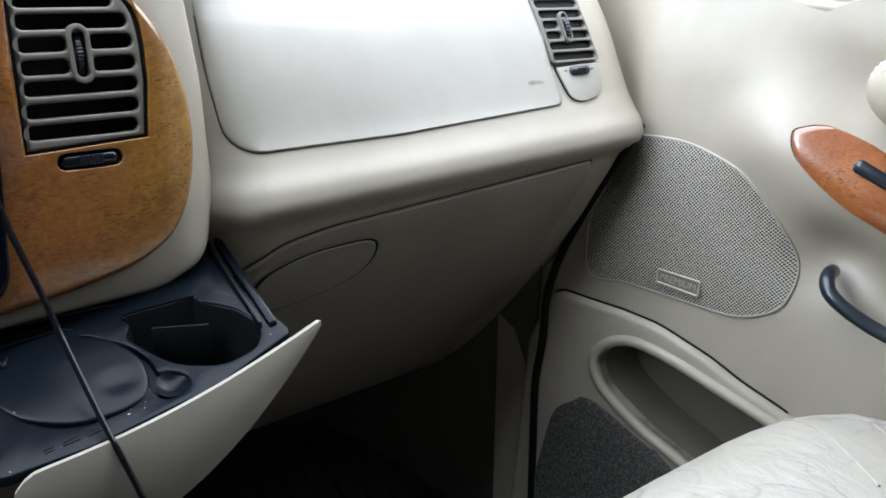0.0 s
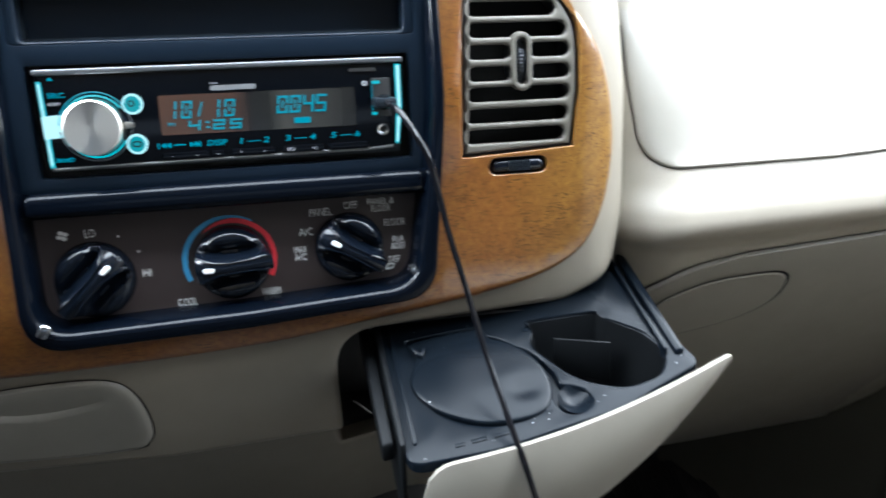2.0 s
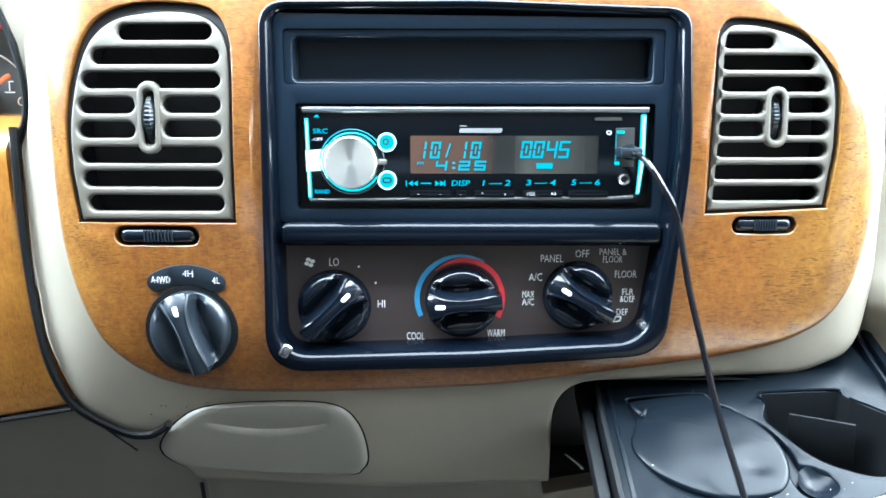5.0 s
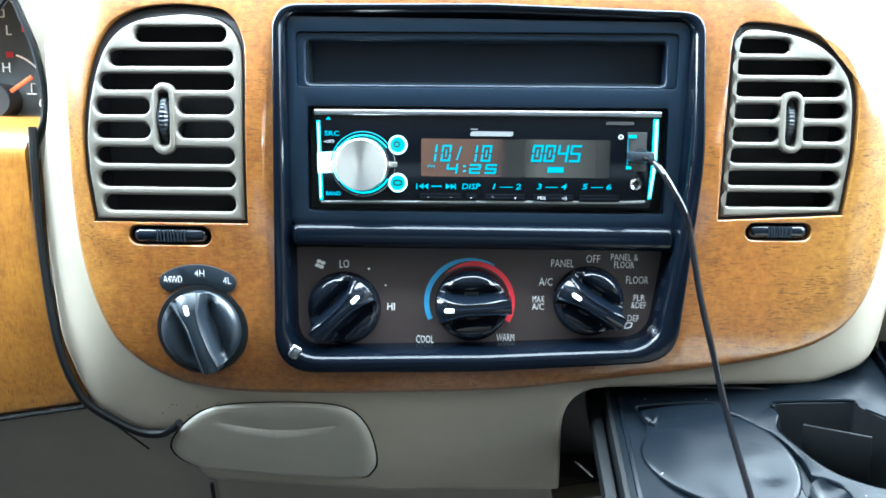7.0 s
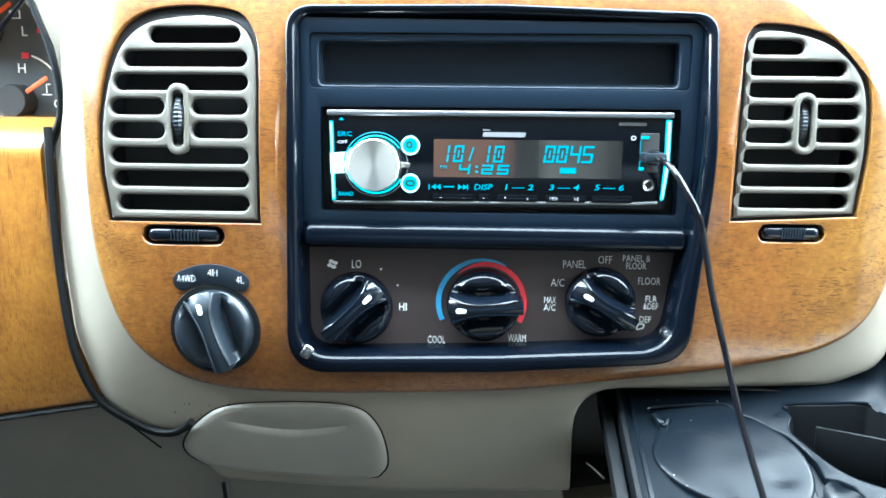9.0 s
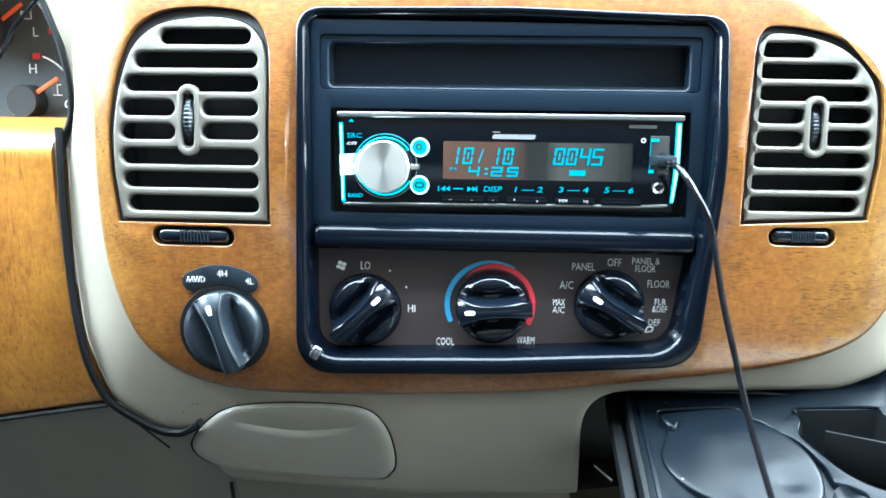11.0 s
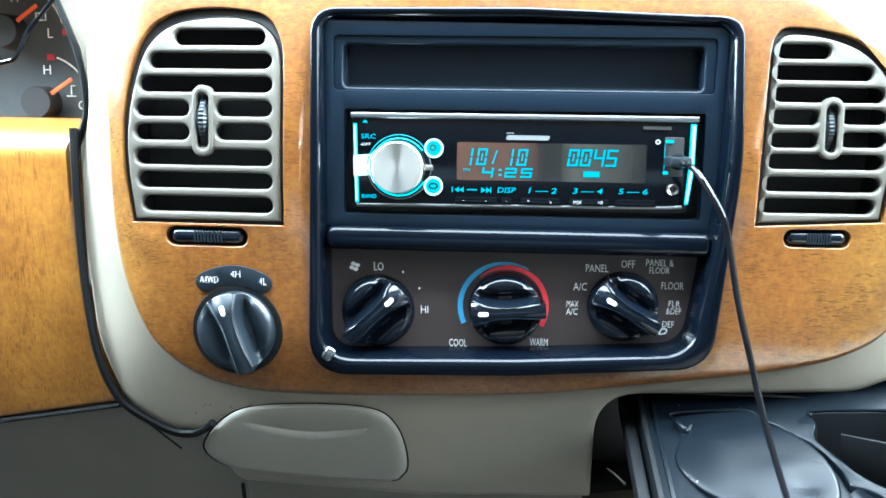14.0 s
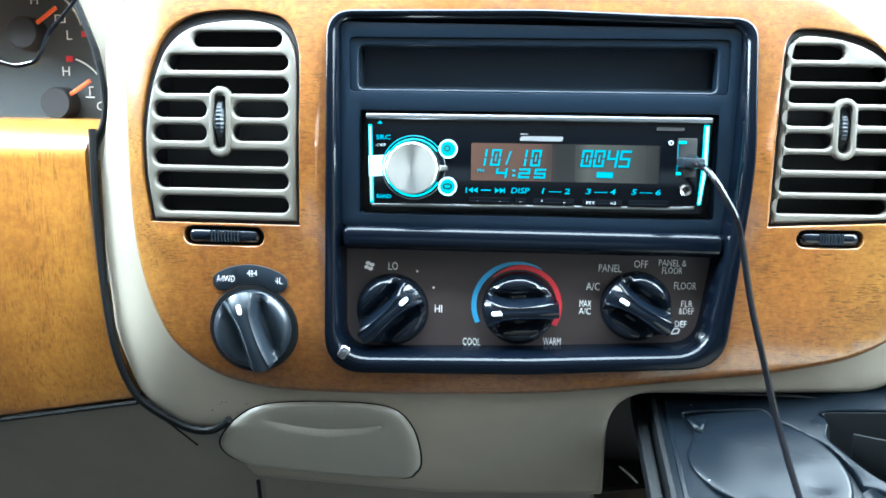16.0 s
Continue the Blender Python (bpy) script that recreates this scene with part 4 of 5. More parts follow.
# ---- things that stand on the stack ----
def fin_knob(name, label, x, z, radius, angle, mark, base_y, mat, depth=0.0145, tail=1.12, category="knob", group="", collar=None, ring=1.05):
    k = top(name, label, category, (x, base_y, z), group=group)
    m = Matrix.Translation((x, base_y, z))
    d = -depth * 0.55
    part("dial", moved(lathe([(radius * 0.90, d * 0.35), (radius * (ring - 0.03), d * 0.35), (radius * ring, d * 0.15), (radius * ring, 0.002)], 48), m), collar or mat, k)
    rot = m @ Matrix.Rotation(-angle, 4, "Y")
    L = radius

    def waist(u):
        return 0.150 + (0.24 * min(1.0, u) ** 2 if u > 0 else 0.05 * u * u)

    def height(u, v):
        """The turned face: a low dome with a scoop on each side of a waisted fin."""
        r = math.hypot(u, v)
        dome = 0.70 - 0.14 * r * r - 0.22 * max(0.0, r - 0.86) / 0.14
        off = abs(v) - waist(u)
        scoop = 0.40 * math.exp(-((off - 0.20) / 0.20) ** 2) * max(0.0, 1 - (r / 0.98) ** 6)
        side = max(0.0, min(1.0, 1 - off / 0.20)) if off > 0 else 1.0
        side = side * side * (3 - 2 * side)
        crest = 1.0 - 0.05 * u * u - 0.30 * max(0.0, u - 0.55) ** 1.5 / 0.3 - 0.10 * max(0.0, -u - 0.5) - 0.07 * (v / 0.2) ** 2 * (1 if off < 0 else 0)
        low = dome - scoop
        return -depth * (low + (max(crest, low) - low) * side)

    bm = bmesh.new()
    rows = []
    for iu in range(61):
        u = -tail + (tail + 0.995) * iu / 60
        rim = math.sqrt(max(0.0, 1 - u * u)) if u > -1 else 0.0
        end = max(rim, waist(u) * (1.0 if u > 0.03 - tail else 0.86) if u < -0.9 else 0.0)
        w = min(waist(u), end * 0.97)
        side = [w * k for k in (0.0, 0.35, 0.7, 0.9, 1.0)] + [w + (end - w) * k for k in (0.06, 0.12, 0.2, 0.3, 0.42, 0.55, 0.7, 0.82, 0.91, 0.96, 1.0)]
        rows.append([bm.verts.new((u * L, height(u, v), v * L)) for v in [-q for q in side[:0:-1]] + side])
    for a, b in zip(rows, rows[1:]):
        for i in range(len(a) - 1):
            bm.faces.new((a[i], a[i + 1], b[i + 1], b[i]))
    border = [r[0] for r in rows] + rows[-1][1:] + [r[-1] for r in rows[-2::-1]] + rows[0][-2:0:-1]
    skirt = [bm.verts.new((p.co.x * 1.006, -0.0012, p.co.z * 1.006)) for p in border]
    for i in range(len(border)):
        k2 = (i + 1) % len(border)
        bm.faces.new((border[i], border[k2], skirt[k2], skirt[i]))
    bmesh.ops.recalc_face_normals(bm, faces=bm.faces)
    grip = part("grip", moved(bm, rot), mat, k, sharp=50)
    part("pointer", moved(plate([stadium(-0.0029, 0.0029, 0, 0.0026)], -0.0005, 0.0012, 0.0003), rot @ Matrix.Translation((L * mark, height(mark, 0.0) + 0.0001, 0)) @ Matrix.Rotation(0.10, 4, "Z")), WHITE, grip, "white pointer mark")
    return k


def heater_controls():
    h = top("heater_control_panel", "dark brown heater control panel with white lettering", "control panel", (0, 0.004, -0.075))
    o = rounded([(-0.1065, -0.0425), (-0.1065, -0.1105), (0.0, -0.1085), (0.099, -0.1025), (0.1, -0.0425)], [0.003, 0.012, 0.3, 0.018, 0.003], 8)
    part("panel", plate([o], 0.004, 0.004), PANEL, h)
    y = 0.0037
    for s, x, z, size in (("LO", -0.0775, -0.0580, 0.0066), ("HI", -0.0515, -0.0818, 0.0062), ("COOL", -0.0325, -0.1003, 0.0062), ("WARM", 0.0128, -0.0986, 0.0062), ("PANEL", 0.0432, -0.0560, 0.0062), ("OFF", 0.0600, -0.0533, 0.0062),
                          ("PANEL &", 0.0770, -0.0522, 0.0053), ("FLOOR", 0.0770, -0.0564, 0.0054), ("FLOOR", 0.0845, -0.0648, 0.0060), ("FLR", 0.0860, -0.0748, 0.0051), ("&DEF", 0.0860, -0.0789, 0.0051), ("DEF", 0.0833, -0.0864, 0.0052),
                          ("A/C", 0.0345, -0.0665, 0.0062), ("MAX", 0.0305, -0.0763, 0.0054), ("A/C", 0.0305, -0.0806, 0.0054)):
        part("lettering", words(s, x, z, y, size, width=len(s) * size * (0.40 if s != "HI" else 0.33), bold=-0.00004), WHITE, h)
    for x, z in ((-0.0638, -0.0604), (-0.0545, -0.0695)):
        part("dot", plate([ring2(x, z, 0.0006, 10)], y - 0.0001, 0.0002), WHITE, h)
    for i in range(4):
        a = i * math.pi / 2 + 0.4
        part("fan_blade", plate([ring2(-0.091 + 0.0017 * math.cos(a), -0.058 + 0.0017 * math.sin(a), 0.0014, 12, 0.0011)], y - 0.0001, 0.0002), WHITE, h)
    part("defrost_symbol", plate([rounded([(0.078, -0.0925), (0.0825, -0.0915), (0.0835, -0.0885), (0.0795, -0.0885)], 0.001), rounded([(0.0788, -0.0919), (0.0819, -0.091), (0.0827, -0.0891), (0.08, -0.0891)], 0.0008)], y - 0.0001, 0.0002), WHITE, h)
    cx, cz = -0.0075, -0.0785
    for mat, a0, a1, r0, r1, nm in ((BLUE, 58, 205, 0.0222, 0.0250, "cool_arc"), (RED, -27, 130, 0.0205, 0.0232, "warm_arc")):
        up = [Vector((cx + r1 * 1.02 * math.cos(radians(a)), cz + r1 * math.sin(radians(a)))) for a in steps(a0, a1, 32)]
        dn = [Vector((cx + r0 * 1.02 * math.cos(radians(a)), cz + r0 * math.sin(radians(a)))) for a in steps(a1, a0, 32)]
        if nm == "cool_arc":
            dn = [Vector((cx + (r0 if a > 132 else r0 + (132 - a) / 74 * 0.0022) * 1.02 * math.cos(radians(a)), cz + (r0 if a > 132 else r0 + (132 - a) / 74 * 0.0022) * math.sin(radians(a)))) for a in steps(a1, a0, 32)]
        else:
            grow = lambda a: 0.0014 * min(1.0, max(0.0, (95 - a) / 60))
            thin = lambda a: r0 + (r1 - r0) * min(1.0, 0.08 + max(0.0, 130 - a) / 48)
            up = [Vector((cx + (thin(a) + grow(a)) * 1.02 * math.cos(radians(a)), cz + (thin(a) + grow(a)) * math.sin(radians(a)))) for a in steps(a0, a1, 40)]
            dn = [Vector((cx + (r0 + grow(a)) * 1.02 * math.cos(radians(a)), cz + (r0 + grow(a)) * math.sin(radians(a)))) for a in steps(a1, a0, 40)]
        part(nm, plate([up + dn], y - (0.0001 if mat is BLUE else 0.0002), 0.0003), mat, h)


heater_controls()
fin_knob("fan_knob", "glossy black heater fan knob with a white pointer", -0.0775, -0.0825, 0.0195, radians(44), 0.56, 0.003, GLOSS, group="heater knobs")
fin_knob("temperature_knob", "glossy black temperature knob turned towards cool", -0.0065, -0.0795, 0.0195, radians(184), 0.62, 0.003, GLOSS, group="heater knobs")
fin_knob("mode_knob", "glossy black air mode knob with a white pointer", 0.058, -0.0765, 0.0185, radians(149), 0.52, 0.003, GLOSS, group="heater knobs")
fin_knob("four_wheel_drive_knob", "satin black four-wheel-drive selector knob on the wood", -0.1545, -0.0932, 0.0218, radians(109), 0.62, -0.006, BLACK, depth=0.0145, tail=1.05, collar=SEAM, ring=1.17)


def selector_label():
    s = top("selector_label", "curved black label with white drive mode letters", "label", (-0.156, -0.007, -0.064))
    mid = lambda a, r: Vector((-0.156 + r * math.sin(radians(a)), -0.0935 + r * math.cos(radians(a))))
    bean = [mid(a, 0.0365) for a in steps(-31, 31, 16)] + [mid(31, 0.031) + 0.0055 * Vector((math.cos(radians(59 - q)), math.sin(radians(59 - q)))) for q in steps(10, 170, 8)] + [mid(a, 0.0255) for a in steps(31, -31, 16)] + [mid(-31, 0.031) + 0.0055 * Vector((math.cos(radians(301 - q)), math.sin(radians(301 - q)))) for q in steps(10, 170, 8)]
    part("label_plate", plate([bean], -0.0125, 0.003, 0.0006, 2, curve_of_stack), BLACK, s)
    for t, x, z, w in (("A4WD", -0.1695, -0.0655, 0.0115), ("4H", -0.1545, -0.0620, 0.0060), ("4L", -0.1395, -0.0657, 0.0048)):
        part("lettering", words(t, x, z, -0.0127 + curve_of_stack(x, z), 0.0056, w * 0.88, bold=-0.00016), WHITE, s)


selector_label()


# ---- radio ----
def segments(s, x, z, w, h, y, parent):
    """One slanted seven-segment digit, a part for each lit bar."""
    t = min(w, h) * 0.20
    bars = {"a": (-w / 2, h / 2 - t, w / 2, h / 2), "d": (-w / 2, -h / 2, w / 2, -h / 2 + t), "g": (-w / 2, -t / 2, w / 2, t / 2),
            "f": (-w / 2, 0.0004, -w / 2 + t, h / 2), "e": (-w / 2, -h / 2, -w / 2 + t, -0.0004), "b": (w / 2 - t, 0.0004, w / 2, h / 2), "c": (w / 2 - t, -h / 2, w / 2, -0.0004),
            "m": (-w * 0.07, -h * 0.22, w * 0.07, h * 0.22)}
    lit = {"0": "abcdefm", "1": "bc", "2": "abged", "4": "fgbc", "5": "afgcd"}[s]
    for k in lit:
        x0, z0, x1, z1 = bars[k]
        part("digit_bar", plate([[Vector((x + q + 0.14 * r, z + r)) for q, r in ((x0, z0), (x1, z0), (x1, z1), (x0, z1))]], y, 0.0003), CYAN_TEXT, parent)


def radio():
    r = top("car_radio", "black single-slot car radio lit in cyan", "radio", (0, 0.0, 0))
    part("chassis", block(-0.0895, 0.0895, 0.004, 0.12, -0.0245, 0.0255), BLACK, r)
    o = rounded([(-0.0915, 0.0255), (-0.0895, -0.0228), (0.0885, -0.0210), (0.0915, 0.0255)], [0.0025, 0.0025, 0.006, 0.0025], 6)
    face = part("faceplate", plate([o], -0.004, 0.010, 0.0012, 3), FACE, r, "glossy black faceplate")
    y = -0.0043
    part("top_trim", plate([box2(-0.0918, 0.0238, 0.0918, 0.0268, 0.0012)], y - 0.0010, 0.004, 0.0009, 3), SATIN, face, "satin silver edge")
    part("bottom_trim", tube([(-0.0885, -0.0035, -0.0225), (0.075, -0.0035, -0.0212), (0.085, -0.0035, -0.0205)], 0.0010, 1), SATIN, face, "thin silver edge")
    part("light_strip", plate([rounded([(-0.0905, 0.021), (-0.0893, -0.0215), (-0.0872, -0.0215), (-0.0884, 0.021)], 0.0006)], y - 0.0006, 0.002, 0.0004), CYAN, face, "lit cyan strip")
    part("light_strip", plate([rounded([(0.0862, -0.0195), (0.0882, -0.019), (0.0905, 0.0), (0.0905, 0.023), (0.0875, 0.023), (0.0875, 0.0)], 0.0006)], y - 0.0006, 0.002, 0.0004), CYAN, face, "lit cyan strip")
    part("strip_core", plate([rounded([(-0.0899, 0.020), (-0.0889, -0.0205), (-0.0879, -0.0205), (-0.0889, 0.020)], 0.0004)], y - 0.0010, 0.001, 0.0002), PALE, face)
    part("strip_core", plate([rounded([(0.0867, -0.0185), (0.0876, -0.0185), (0.0898, 0.0), (0.0898, 0.0222), (0.0883, 0.0222), (0.0883, 0.0)], 0.0004)], y - 0.0010, 0.001, 0.0002), PALE, face)
    kx, kz = -0.0655, -0.002
    arm = [Vector((-0.0903, 0.0040)), Vector((-0.0900, -0.0072)), Vector((-0.0812, -0.0066))] + [Vector((kx + 0.0163 * math.cos(radians(a)), kz + 0.0163 * math.sin(radians(a)))) for a in (204, 209, 214)] + [Vector((kx + 0.0140 * math.cos(radians(a)), kz + 0.0140 * math.sin(radians(a)))) for a in steps(214, 146, 10)] + [Vector((kx + 0.0163 * math.cos(radians(a)), kz + 0.0163 * math.sin(radians(a)))) for a in (146, 151, 156)] + [Vector((-0.0812, 0.0046))]
    part("light_arm", plate([arm], y - 0.0008, 0.003, 0.0004), PALE, face, "glowing arm beside the volume knob")
    part("knob_collar", moved(lathe([(0.0140, -0.0006), (0.0172, -0.0006), (0.0176, 0.001)], 56), Matrix.Translation((kx, y, kz))), GLOSS, face)
    for r, a0, a1, mat in ((0.0153, 35, 330, CYAN), (0.0171, 20, 175, CYAN_TEXT), (0.0171, 185, 380, SATIN)):
        part("light_ring", tube([(kx + r * math.cos(radians(a)), y - 0.0008, kz + r * math.sin(radians(a))) for a in steps(a0, a1, 40)], 0.00050 if mat is CYAN else 0.00032, 1), mat, face, "lit ring round the volume knob")
    knob = part("volume_knob", moved(lathe([(0, -0.0112), (0.0131, -0.0112), (0.0136, -0.0108), (0.0138, -0.009), (0.0142, 0.0)], 64), Matrix.Translation((kx, y, kz))), SPUN, face, "spun aluminium volume knob")
    part("knob_tab", plate([rounded([(kx + 0.012, kz + 0.002), (kx + 0.0185, kz + 0.0012), (kx + 0.0185, kz - 0.0012), (kx + 0.012, kz - 0.002)], 0.0006)], y - 0.004, 0.003, 0.0006), STEEL, face)
    for z, nm in ((0.0083, "search"), (-0.0118, "back")):
        part("round_button", moved(lathe([(0.0040, -0.0012), (0.0050, -0.0012), (0.0052, 0.0)], 32), Matrix.Translation((-0.047, y, z))), PALE, face, "cyan-lit round button rim")
        part("button_cap", moved(lathe([(0, -0.0008), (0.0040, -0.0008), (0.0040, 0)], 32), Matrix.Translation((-0.047, y, z))), TEAL, face)
        part("button_symbol", plate([ring2(-0.0475, z + 0.0003, 0.0017, 16), ring2(-0.0475, z + 0.0003, 0.0010, 16)] if nm == "search" else [stadium(-0.0495, -0.0445, z, 0.0032), stadium(-0.0487, -0.0453, z, 0.0017)], y - 0.0010, 0.0003), DARK, face)
    part("display", plate([box2(-0.0345, -0.0082, 0.0655, 0.0118, 0.001)], y - 0.0001, 0.0008), LCD, face, "dim display window with reflections put into its colour")
    part("brand_mark", plate([rounded([(-0.0090, 0.0133), (0.0138, 0.0133), (0.0146, 0.0158), (-0.0080, 0.0158)], 0.0009)], y - 0.0002, 0.0003), LOGO, face, "plain silver bar in place of the maker's mark")
    part("brand_mark", plate([box2(-0.0085, 0.0166, -0.0045, 0.0172, 0.0003)], y - 0.0002, 0.0003), LOGO, face)
    part("wireless_mark", plate([stadium(0.0695, 0.0723, 0.0135, 0.0026), stadium(0.0702, 0.0716, 0.0135, 0.0012)], y - 0.0003, 0.0003), GREY, face)
    part("brand_mark", plate([box2(0.063, 0.0198, 0.0775, 0.0215, 0.0003)], y - 0.0002, 0.0003), SLATE, face)
    for s, x, z, w, h in (("1", -0.0288, 0.0042, 0.0052, 0.0088), ("0", -0.0212, 0.0042, 0.0052, 0.0088), ("1", -0.0073, 0.0042, 0.0052, 0.0088), ("0", 0.0002, 0.0042, 0.0052, 0.0088), ("4", -0.0180, -0.0040, 0.0060, 0.0052), ("2", -0.0058, -0.0040, 0.0060, 0.0052), ("5", 0.0026, -0.0040, 0.0060, 0.0052),
                          ("0", 0.0272, 0.0045, 0.0056, 0.0090), ("0", 0.0338, 0.0045, 0.0056, 0.0090), ("4", 0.0407, 0.0045, 0.0056, 0.0090), ("5", 0.0473, 0.0045, 0.0056, 0.0090)):
        segments(s, x, z, w, h, y - 0.0003, face)
    part("slash", plate([[Vector(p) for p in ((-0.0160, 0.0005), (-0.0152, 0.0005), (-0.0128, 0.0078), (-0.0136, 0.0078))]], y - 0.0003, 0.0003), CYAN_TEXT, face)
    for s, x, z, size, w, sh in (("PM", -0.0292, -0.0030, 0.0025, 0.0035, 0),):
        part("lit_lettering", words(s, x, z, y - 0.0003, size, w, sh), CYAN_TEXT, face)
    part("block_symbol", plate([box2(0.0327, -0.0056, 0.0413, -0.0026, 0.0003)], y - 0.0003, 0.0004), CYAN_TEXT, face)
    for s, x, z, size, w in (("SRC", -0.0822, 0.0140, 0.0036, 0.0078), ("BAND", -0.0818, -0.0180, 0.0030, 0.0080), ("DISP", -0.0080, -0.0135, 0.0042, 0.0100), ("1 \u2014 2", 0.0108, -0.0134, 0.0042, 0.0150), ("3 \u2014 4", 0.0350, -0.0132, 0.0042, 0.0160), ("5 \u2014 6", 0.0590, -0.0130, 0.0042, 0.0155)):
        part("lit_lettering", words(s, x, z, y - 0.0003, size, w, 0.0 if s in ("SRC", "BAND") else 0.15, 0.00004), CYAN_TEXT, face)
    part("grey_lettering", words("-OFF", -0.0838, 0.0098, y - 0.0003, 0.0024, 0.0060), GREY, face)
    for z in (-0.0026, -0.0052):
        part("colon_dot", plate([box2(-0.0122, z - 0.0005, -0.0106, z + 0.0005)], y - 0.0003, 0.0003), CYAN_TEXT, face)
    for x0, d in ((-0.0345, -1), (-0.0200, 1)):
        for j in range(2):
            q = x0 + j * 0.0026
            tri = [(q + (0.0013 if d < 0 else -0.0013), -0.0120), (q + (0.0013 if d < 0 else -0.0013), -0.0150), (q + (-0.0013 if d < 0 else 0.0013), -0.0135)]
            part("skip_symbol", plate([[Vector(p) for p in tri]], y - 0.0003, 0.0003), CYAN_TEXT, face)
    for q in (-0.0368, -0.0162):
        part("skip_bar", plate([box2(q - 0.0003, -0.0150, q + 0.0003, -0.0120)], y - 0.0003, 0.0003), CYAN_TEXT, face)
    part("skip_dash", plate([box2(-0.0290, -0.0138, -0.0235, -0.0131)], y - 0.0003, 0.0003), CYAN_TEXT, face)
    for x0, x1 in ((-0.0355, -0.0125), (-0.0105, -0.0045), (-0.0005, 0.0215), (0.0255, 0.0470), (0.0500, 0.0715)):
        part("preset_key", plate([box2(x0, -0.0210, x1, -0.0172, 0.0006)], y - 0.0006, 0.002, 0.0004), FACE, face, "slim black preset key")
    for s, x in (("\u2013", -0.0305), ("\u2013", -0.0185), ("\u2013", -0.0075), ("^", 0.0040), ("v", 0.0160), ("MIX", 0.0300), (">II", 0.0420)):
        part("key_lettering", words(s, x, -0.0192, y - 0.0008, 0.0027), GREY, face)
    part("usb_door", plate([box2(0.0745, -0.0045, 0.0845, 0.0160, 0.0006)], y - 0.0004, 0.001, 0.0003), SLATE, face)
    part("usb_light", plate([box2(0.0748, 0.0130, 0.0790, 0.0146, 0.0004)], y - 0.0008, 0.0006), CYAN, face)
    part("usb_light", plate([box2(0.0742, -0.0034, 0.0768, -0.0018, 0.0004)], y - 0.0008, 0.0006), CYAN, face)
    part("usb_light", plate([box2(0.0745, -0.0015, 0.0748, 0.0125)], y - 0.0008, 0.0004), CYAN_TEXT, face)
    part("aux_jack", moved(lathe([(0.0018, 0.002), (0.0018, -0.0006), (0.0030, -0.0012), (0.0035, 0.0)], 24), Matrix.Translation((0.0797, y, -0.0112))), CHROME, face, "round aux socket")
    part("aux_hole", plate([ring2(0.0797, -0.0112, 0.0018, 16)], y - 0.0002, 0.0003), DARK, face)
    part("eject_mark", plate([[Vector(p) for p in ((-0.0855, 0.0213), (-0.0825, 0.0213), (-0.0840, 0.0230))]], y - 0.0002, 0.0003), CYAN_TEXT, face)


GREY = material("grey_print", (0.35, 0.36, 0.37), 0.5)
LOGO = material("silver_print", (0.17, 0.173, 0.178), 0.4)
LCD = material("display_with_reflections", (0.03, 0.024, 0.02), 0.15, coat=0.3)
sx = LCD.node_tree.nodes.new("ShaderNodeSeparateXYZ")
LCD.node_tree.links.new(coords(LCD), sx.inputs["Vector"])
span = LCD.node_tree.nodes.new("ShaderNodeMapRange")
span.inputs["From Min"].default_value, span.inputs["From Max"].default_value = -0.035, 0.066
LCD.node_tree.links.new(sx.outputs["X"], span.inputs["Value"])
# reflections on the glass are painted in as brown, black and grey bands
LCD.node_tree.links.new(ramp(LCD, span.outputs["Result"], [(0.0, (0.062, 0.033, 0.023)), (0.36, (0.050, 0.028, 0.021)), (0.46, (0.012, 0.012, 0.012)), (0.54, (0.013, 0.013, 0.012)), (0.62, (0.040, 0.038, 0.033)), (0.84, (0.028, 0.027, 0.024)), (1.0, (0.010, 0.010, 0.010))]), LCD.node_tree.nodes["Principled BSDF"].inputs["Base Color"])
SATIN = material("satin_silver_plastic", (0.20, 0.205, 0.215), 0.34, metal=0.8)
FACE = material("glossy_black_face", (0.0015, 0.0022, 0.0035), 0.11, spec=0.30)
SPUN = material("spun_aluminium", (0.94, 0.90, 0.82), 0.30, metal=1.0)
SPUN.node_tree.nodes["Principled BSDF"].inputs["Anisotropic"].default_value = 0.85
spin = SPUN.node_tree.nodes.new("ShaderNodeTangent")
spin.direction_type, spin.axis = "RADIAL", "Y"
SPUN.node_tree.links.new(spin.outputs["Tangent"], SPUN.node_tree.nodes["Principled BSDF"].inputs["Tangent"])
radio()


def usb_cable():
    c = top("usb_cable", "thin black cable plugged into the radio, hanging over the cup tray", "cable", (0.1, -0.03, 0.0))
    part("plug", moved(block(-0.0055, 0.0055, -0.014, 0.004, -0.0025, 0.0025, 0.001), Matrix.Translation((0.0800, -0.006, 0.0035))), BLACK, c, "black plug")
    for y0, r in ((-0.0145, 0.0042), (-0.0175, 0.0032)):
        part("plug_collar", moved(lathe([(0, -0.001), (r * 0.8, -0.001), (r, 0.0005), (r, 0.003)], 24), Matrix.Translation((0.0800, y0, 0.0036))), CABLE, c)
    pts = [(0.080, -0.018, 0.004), (0.084, -0.031, 0.000), (0.090, -0.040, -0.011), (0.0975, -0.043, -0.027), (0.105, -0.044, -0.062), (0.1125, -0.047, -0.092), (0.119, -0.057, -0.123), (0.1265, -0.080, -0.160), (0.131, -0.088, -0.178), (0.140, -0.091, -0.215), (0.156, -0.094, -0.30), (0.175, -0.09, -0.40)]
    part("lead", tube(pts, 0.00165, 8, 3), CABLE, c)


usb_cable()


